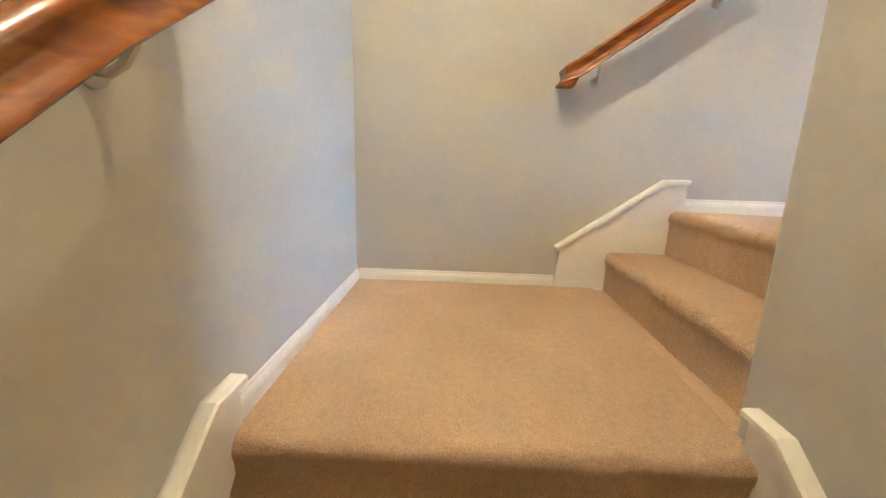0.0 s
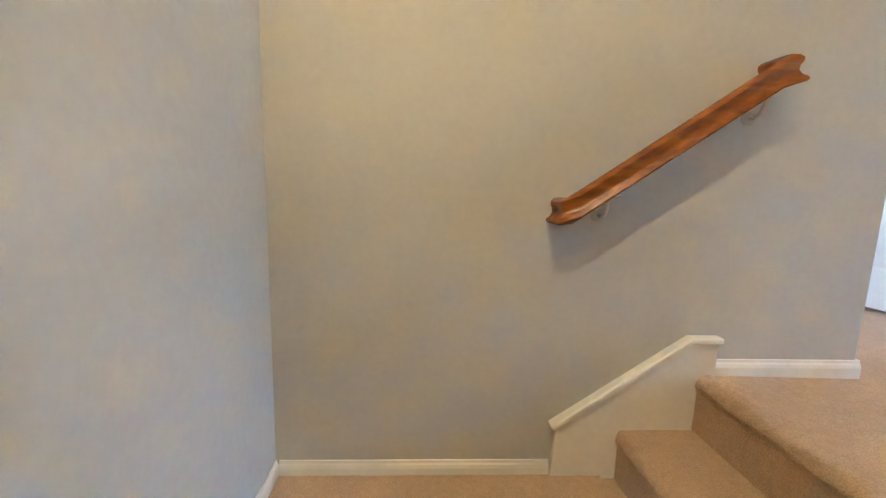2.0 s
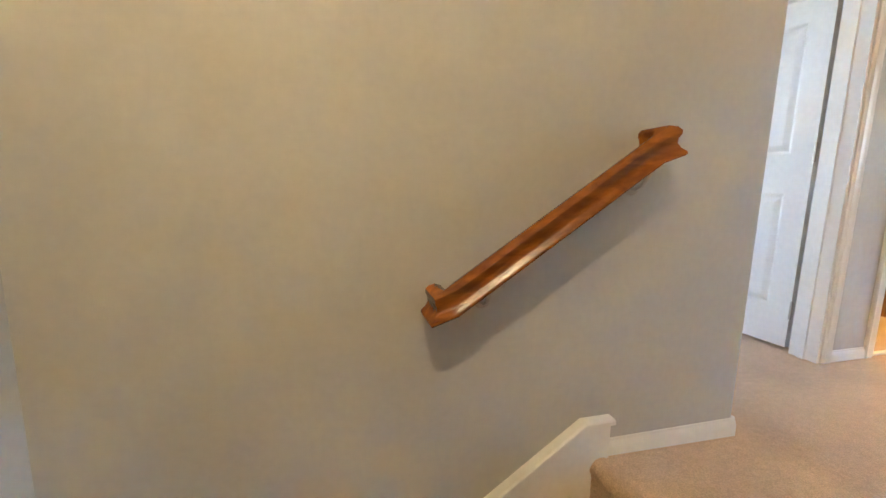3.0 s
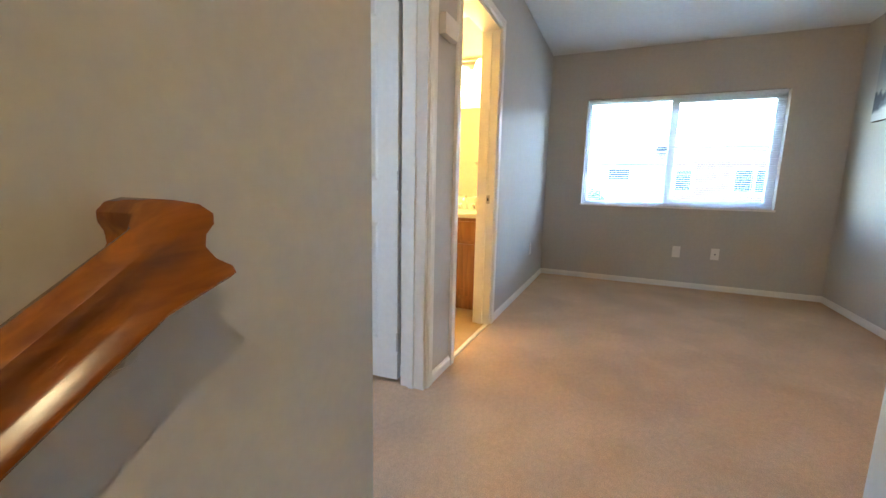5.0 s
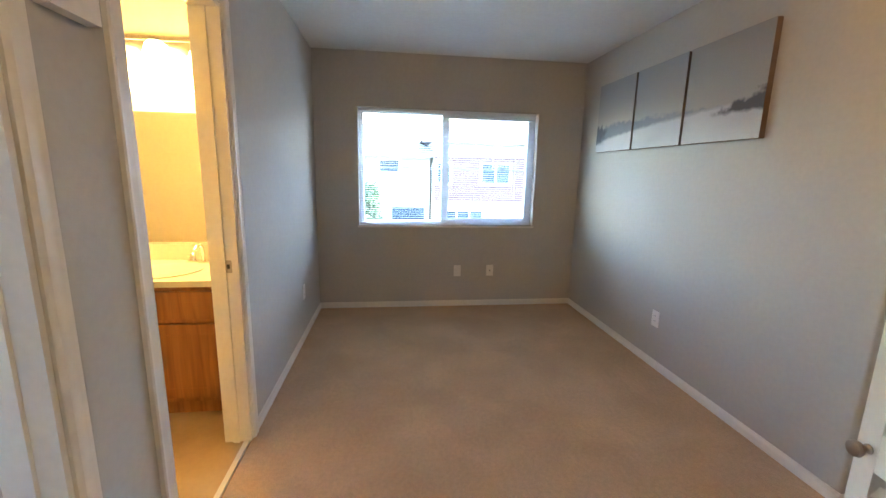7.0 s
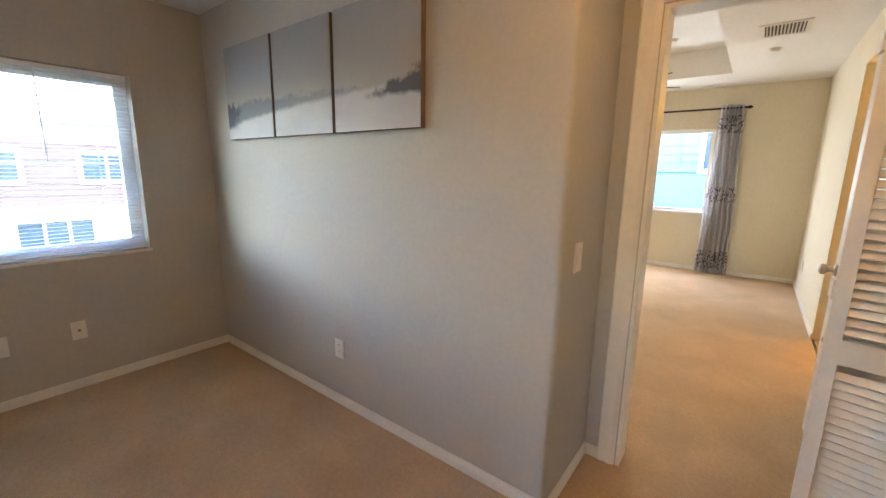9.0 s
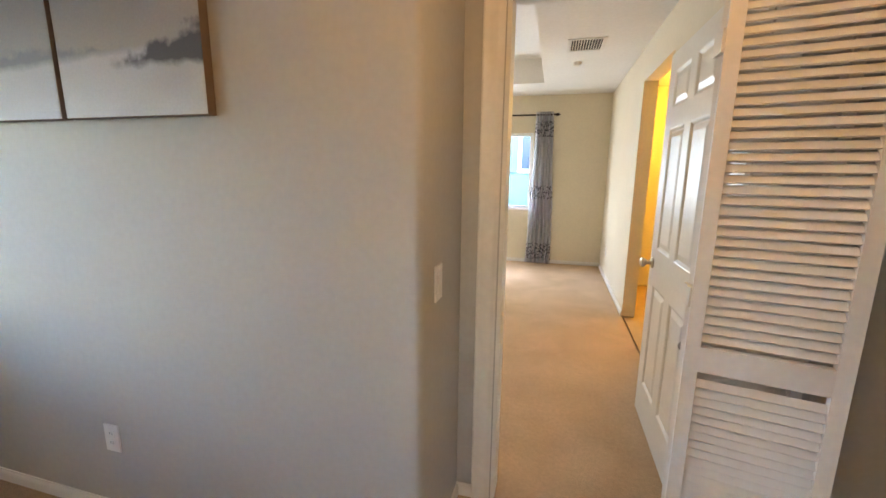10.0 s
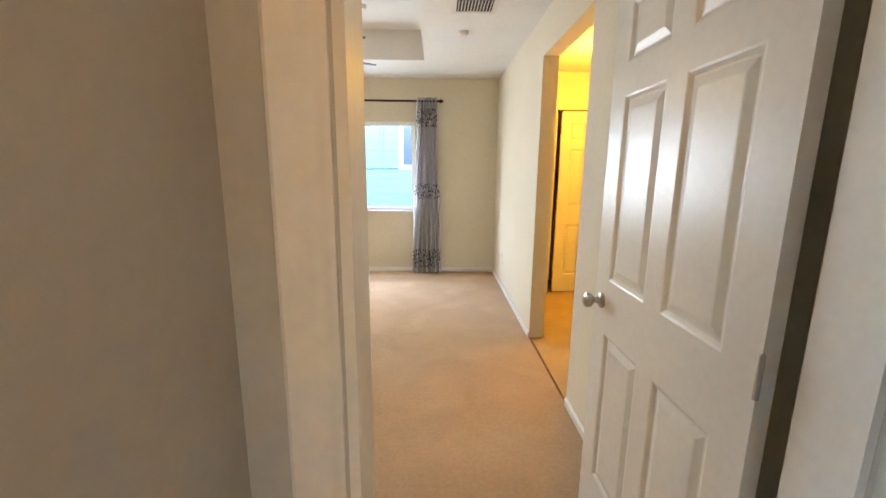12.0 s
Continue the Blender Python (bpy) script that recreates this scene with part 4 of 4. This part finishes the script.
rod = thing("curtain_rod", (3.93, M_S + 0.085, 2.268), "dark bronze curtain rod with turned finials", "curtain rod")
part("rod", lathe(bmesh.new(), [(0.0125, -0.92), (0.0125, 2.1)], (0, 0, 0), "x", 16), BRONZE, rod)
for sg, xe in ((-1, -0.92), (1, 2.1)):
    part("finial", lathe(bmesh.new(), [(r, xe + sg * q) for r, q in ((0.014, 0), (0.018, 0.006), (0.012, 0.014), (0.022, 0.030), (0.024, 0.042), (0.016, 0.058), (0.006, 0.072), (0.002, 0.078))], (0, 0, 0), "x", 16), BRONZE, rod)
    part("bracket", boxes((xe - sg * 0.11 - 0.008, -0.085, -0.02, xe - sg * 0.11 + 0.008, 0.0, -0.008)), BRONZE, rod, smooth=False)


def curtain_cloth(name):
    """Grey-white cloth with woven dark floral bands at three heights."""
    m = mat(name, (0.84, 0.84, 0.86), 0.85, grain=(300, 0.06))
    nt = m.node_tree
    b = nt.nodes["Principled BSDF"]
    src = b.inputs["Base Color"].links[0].from_socket
    co = nt.nodes.new("ShaderNodeTexCoord")
    sep = nt.nodes.new("ShaderNodeSeparateXYZ")
    nt.links.new(co.outputs["Object"], sep.inputs[0])
    vo = nt.nodes.new("ShaderNodeTexVoronoi")
    vo.inputs["Scale"].default_value = 26
    nt.links.new(co.outputs["Object"], vo.inputs["Vector"])
    total = None
    for zc, hw in ((0.20, 0.13), (1.12, 0.10), (2.06, 0.115)):
        d = nt.nodes.new("ShaderNodeMath")
        d.operation = "COMPARE"
        d.inputs[1].default_value, d.inputs[2].default_value = zc, hw
        nt.links.new(sep.outputs[2], d.inputs[0])
        if total is None:
            total = d.outputs[0]
        else:
            a = nt.nodes.new("ShaderNodeMath")
            a.operation = "MAXIMUM"
            nt.links.new(total, a.inputs[0]), nt.links.new(d.outputs[0], a.inputs[1])
            total = a.outputs[0]
    lt = nt.nodes.new("ShaderNodeMath")
    lt.operation = "LESS_THAN"
    lt.inputs[1].default_value = 0.42
    nt.links.new(vo.outputs["Distance"], lt.inputs[0])
    ml = nt.nodes.new("ShaderNodeMath")
    ml.operation = "MULTIPLY"
    nt.links.new(lt.outputs[0], ml.inputs[0]), nt.links.new(total, ml.inputs[1])
    mx = nt.nodes.new("ShaderNodeMix")
    mx.data_type = "RGBA"
    nt.links.new(ml.outputs[0], mx.inputs["Factor"])
    nt.links.new(src, [i for i in mx.inputs if i.name == "A" and i.type == "RGBA"][0])
    [i for i in mx.inputs if i.name == "B" and i.type == "RGBA"][0].default_value = (0.10, 0.10, 0.12, 1)
    nt.links.new([o for o in mx.outputs if o.type == "RGBA"][0], b.inputs["Base Color"])
    return m


CLOTH = curtain_cloth("curtain_cloth")
for xa, xb in ((2.955, 3.350), (5.62, 6.015)):
    cu = thing("curtain", ((xa + xb) / 2, M_S + 0.085, 0.0), "grey and white curtain with dark floral bands, hung from the rod", "curtain", "bedroom curtains")
    bm = bmesh.new()
    n, rows = 96, []
    for j in range(25):
        z = 0.015 + 2.295 * j / 24
        spread = 1.0 - 0.39 * (j / 24) ** 1.3
        row = []
        for i in range(n + 1):
            u = i / n
            x = (u - 0.5) * (xb - xa) * spread + 0.006 * math.sin(5 * z + 9 * u)
            y = (0.042 + 0.008 * math.sin(3 * z)) * math.sin(2 * math.pi * 6.5 * u + 0.5 * math.sin(2.2 * z)) + 0.006 * math.sin(17 * u + z)
            row.append(bm.verts.new((x, y, z)))
        rows.append(row)
    for a, b in zip(rows, rows[1:]):
        for i in range(n):
            bm.faces.new((a[i], a[i + 1], b[i + 1], b[i]))
    bmesh.ops.solidify(bm, geom=bm.faces[:], thickness=0.0015)
    part("cloth", bm, CLOTH, cu)

GRILLE = mat("vent_paint", (0.72, 0.71, 0.68), 0.45)
vt = thing("ceiling_vent", (2.752, -5.325, M_H), "white louvered ceiling air vent", "vent")
part("frame", boxes((-0.165, -0.19, -0.008, -0.13, 0.19, 0.0), (0.13, -0.19, -0.008, 0.165, 0.19, 0.0), (-0.13, -0.19, -0.008, 0.13, -0.155, 0.0), (-0.13, 0.155, -0.008, 0.13, 0.19, 0.0)), GRILLE, vt, smooth=False)
# flat dark sheet in place of the duct's shade; the ceiling is closed
part("backing", boxes((-0.13, -0.155, -0.0012, 0.13, 0.155, -0.0004)), RECESS_SHADE, vt, "dark sheet standing in for the shaded duct behind the slats", smooth=False)
for k in range(11):
    q_ = part("slat", boxes((-0.006, -0.155, -0.0005, 0.006, 0.155, 0.0005)), GRILLE, vt, smooth=False)
    q_.matrix_basis = Matrix.Translation((-0.115 + 0.023 * k, 0, -0.006)) @ Matrix.Rotation(radians(35), 4, "Y")
for x, y, z in ((2.80, -5.945, M_H), (3.71, -6.24, M_H + 0.30)):
    sd_ = thing("smoke_detector", (x, y, z), "small round white ceiling smoke detector", "smoke detector")
    part("base", lathe(bmesh.new(), [(0.047, 0), (0.047, -0.008), (0.044, -0.012)], (0, 0, 0), "z", 24), PLATE, sd_)
    part("cover", lathe(bmesh.new(), [(0.040, -0.012), (0.038, -0.026), (0.026, -0.034), (0.01, -0.037)], (0, 0, 0), "z", 24), PLATE, sd_)

fan = thing("ceiling_fan", (4.10, -5.62, M_H + 0.30), "dark bronze ceiling fan with grey blades, at rest", "ceiling fan")
BLADE = mat("fan_blade", (0.10, 0.10, 0.12), 0.5)
part("canopy", lathe(bmesh.new(), [(0.07, 0), (0.065, -0.03), (0.02, -0.05)], (0, 0, 0), "z", 24), BRONZE, fan)
part("downrod", lathe(bmesh.new(), [(0.013, -0.04), (0.013, -0.48)], (0, 0, 0), "z", 12), BRONZE, fan)
part("motor", lathe(bmesh.new(), [(0.03, -0.47), (0.10, -0.49), (0.12, -0.53), (0.11, -0.58), (0.06, -0.60)], (0, 0, 0), "z", 28), BRONZE, fan)
part("light_bowl", lathe(bmesh.new(), [(0.09, -0.60), (0.11, -0.62), (0.09, -0.67), (0.03, -0.70)], (0, 0, 0), "z", 28), FROST, fan, "frosted glass light bowl")
for k in range(5):
    a = 2 * math.pi * k / 5 + radians(218)
    bm = bmesh.new()
    outline = rounded([(0.16, -0.055), (0.66, -0.072, 0.03), (0.66, 0.072, 0.03), (0.16, 0.055)])
    prism(bm, outline, -0.004, 0.004)
    q_ = part("blade", bm, BLADE, fan, "dark grey wooden blade")
    q_.matrix_basis = Matrix.Translation((0, 0, -0.555)) @ Matrix.Rotation(a, 4, "Z") @ Matrix.Rotation(radians(11), 4, "X")
    q_ = part("blade_iron", boxes((0.10, -0.02, -0.008, 0.22, 0.02, -0.003)), BRONZE, fan, smooth=False)
    q_.matrix_basis = Matrix.Translation((0, 0, -0.555)) @ Matrix.Rotation(a, 4, "Z")

# bathroom beyond the bedroom: a panel door standing ajar in its end wall
six_panel_door("door_3", from_cols((1.655, -6.765, 0.008), (-1, 0), (0, -1)), 0.66, 2.03, "white six-panel bathroom door, ajar, lit orange")


# ---- outdoors ----
GROUND = mat("grass_and_path", (0.10, 0.12, 0.06), 0.95, grain=(3, 0.2), mottled=0.2, mottle_scale=0.2)
setting("ground", boxes((-400, -400, -3.3, 400, 400, -3.1)), GROUND, "level ground between the houses", "ground")


def house(name, m, length, base, height, courses, siding, roof_rise, openings, trims, label):
    """A house wall along local x with its face at y 0 towards -y; courses: zones (z0, z1, material, course height); openings: (x, z, w, h)."""
    t_ = new(name)
    t_.matrix_basis = m
    tagged(t_, label, "house")
    part("wall", boxes((0, 0.05, base, length, 6.0, height)), siding, t_, smooth=False)
    for za, zb, mm, ch_ in courses:
        if ch_ is None:
            part("stucco_band", boxes((0, 0.01, za, length, 0.05, zb)), mm, t_, smooth=False)
            continue
        z = za
        while z < zb - 0.01:
            bm_ = bmesh.new()
            h_ = min(ch_, zb - z)
            v = [bm_.verts.new(p) for p in ((0, 0.012, z), (length, 0.012, z), (length, 0.034, z + h_ + 0.02), (0, 0.034, z + h_ + 0.02), (0, 0.05, z), (length, 0.05, z), (length, 0.05, z + h_ + 0.02), (0, 0.05, z + h_ + 0.02))]
            for f in ((0, 1, 2, 3), (4, 7, 6, 5), (0, 4, 5, 1), (1, 5, 6, 2), (2, 6, 7, 3), (3, 7, 4, 0)):
                bm_.faces.new([v[i] for i in f])
            part("siding_board", bm_, mm, t_, smooth=False)
            z += h_
    r_ = bmesh.new()
    v = [r_.verts.new(p) for p in ((-0.5, -0.6, height), (length + 0.5, -0.6, height), (length + 0.5, 6.6, height), (-0.5, 6.6, height), (2.0, 3.0, height + roof_rise), (length - 2.0, 3.0, height + roof_rise))]
    for f in ((3, 2, 1, 0), (0, 1, 5, 4), (2, 3, 4, 5), (1, 2, 5), (3, 0, 4)):
        r_.faces.new([v[i] for i in f])
    part("roof", r_, ROOF, t_, "grey shingle roof", smooth=False)
    part("gutter", boxes((-0.5, -0.68, height - 0.10, length + 0.5, -0.56, height + 0.03)), TRIM, t_, smooth=False)
    for x, z, ww, hh, lights in openings:
        f_ = part("window", boxes((x - 0.1, -0.03, z - 0.12, x + ww + 0.1, 0.02, z), (x - 0.1, -0.03, z + hh, x + ww + 0.1, 0.02, z + hh + 0.1), (x - 0.1, -0.03, z, x, 0.02, z + hh), (x + ww, -0.03, z, x + ww + 0.1, 0.02, z + hh),
                  *[(x + ww * k / lights - 0.03, -0.03, z, x + ww * k / lights + 0.03, 0.02, z + hh) for k in range(1, lights)]), TRIM, t_, "white trimmed window", smooth=False)
        part("pane", boxes((x, 0.0, z, x + ww, 0.012, z + hh)), DARKGLASS, f_, smooth=False)
    return t_


ROOF = mat("shingle_roof", (0.22, 0.20, 0.19), 0.9, grain=(8, 0.12))
DARKGLASS = mat("house_glass", (0.06, 0.08, 0.10), 0.08, grain=None, mottled=0.0)
REDSIDE = mat("red_brown_siding", (0.18, 0.105, 0.095), 0.7)
STUCCO = mat("cream_stucco", (0.62, 0.57, 0.48), 0.85, bump=(60, 0.002))
TEAL = mat("pale_green_siding", (0.13, 0.235, 0.23), 0.7)
# houses seen from the loft window, facing back towards it (-x)
house("neighbour_house", from_cols((17.0, -1.9, 0.0), (0, -1), (1, 0)), 16.0, -3.1, 2.5, [(0.3, 1.95, REDSIDE, 0.15), (-3.1, 0.3, STUCCO, None), (1.95, 2.5, STUCCO, None)], STUCCO, 1.5,
      [(0.12, 1.0, 0.45, 0.67, 1), (1.78, 1.0, 1.04, 0.67, 2), (0.38, -0.7, 1.44, 0.64, 3), (5.4, 1.0, 1.04, 0.67, 2), (5.0, -0.7, 1.44, 0.64, 3)], None,
      "two-storey house with red-brown siding over cream stucco")
house("neighbour_house", from_cols((17.8, 7.0, 0.0), (0, -1), (1, 0)), 8.8, -3.1, 2.0, [(-3.1, 2.0, STUCCO, None)], STUCCO, 1.4,
      [(6.9, 1.35, 0.7, 0.4, 1), (7.35, -0.8, 1.25, 0.8, 1), (3.0, 0.9, 1.1, 0.8, 2)], None, "two-storey cream stucco house behind trees")
# house seen from the bedroom window, facing +y
# eaves raised to 5.6, out of view, to block sun from the bedroom window
south = house("neighbour_house", from_cols((12.0, -12.8, 0.0), (-1, 0), (0, -1)), 17.0, -3.1, 5.6, [(-1.0, 1.43, TEAL, 0.20), (1.49, 5.6, TEAL, 0.20), (-3.1, -1.0, STUCCO, None)], TEAL, 1.6,
      [(8.12, 1.52, 0.95, 1.2, 1), (3.5, 1.52, 1.2, 1.2, 2)], None, "two-storey house with pale green lap siding")
part("belt_board", boxes((0, -0.004, 1.42, 17.0, 0.05, 1.50)), TEAL, south, smooth=False)
part("corner_trim", boxes((7.55, -0.002, 1.50, 7.61, 0.05, 5.6)), TEAL, south, smooth=False)

LEAF = mat("leaf", (0.055, 0.11, 0.04), 0.6, grain=(20, 0.25))
BARK = mat("bark", (0.10, 0.075, 0.055), 0.9)
for tx, ty, top in ((15.0, 0.95, 2.0), (15.4, 0.35, 0.9), (15.2, 2.4, 1.2)):
    tr = thing("tree", (tx, ty, -3.1), "slim green garden tree between the houses", "tree", "garden trees")
    hh = top + 3.1
    tk = bmesh.new()
    lathe(tk, [(0.09, 0), (0.07, hh * 0.3), (0.045, hh * 0.6), (0.015, hh * 0.92)], (0, 0, 0), "z", 10)
    part("trunk", tk, BARK, tr)
    rnd = random.Random(int(tx * 10))
    lm = bmesh.new()
    for k in range(1500):
        z = hh * (0.25 + 0.75 * rnd.random() ** 0.8)
        rr = (1.0 - z / hh) * 0.9 + 0.18
        a, q = rnd.random() * 6.283, rr * (0.25 + 0.75 * rnd.random() ** 0.5)
        c = Vector((q * math.cos(a), q * math.sin(a), z)) + Vector((rnd.gauss(0, 0.06), rnd.gauss(0, 0.06), rnd.gauss(0, 0.08)))
        u = Vector((rnd.gauss(0, 1), rnd.gauss(0, 1), rnd.gauss(0, 1))).normalized() * 0.075
        w = u.orthogonal().normalized() * 0.035
        lm.faces.new([lm.verts.new(p) for p in (c - u, c + w, c + u, c - w)])
    part("crown", lm, LEAF, tr, "loose green leaves", smooth=False)
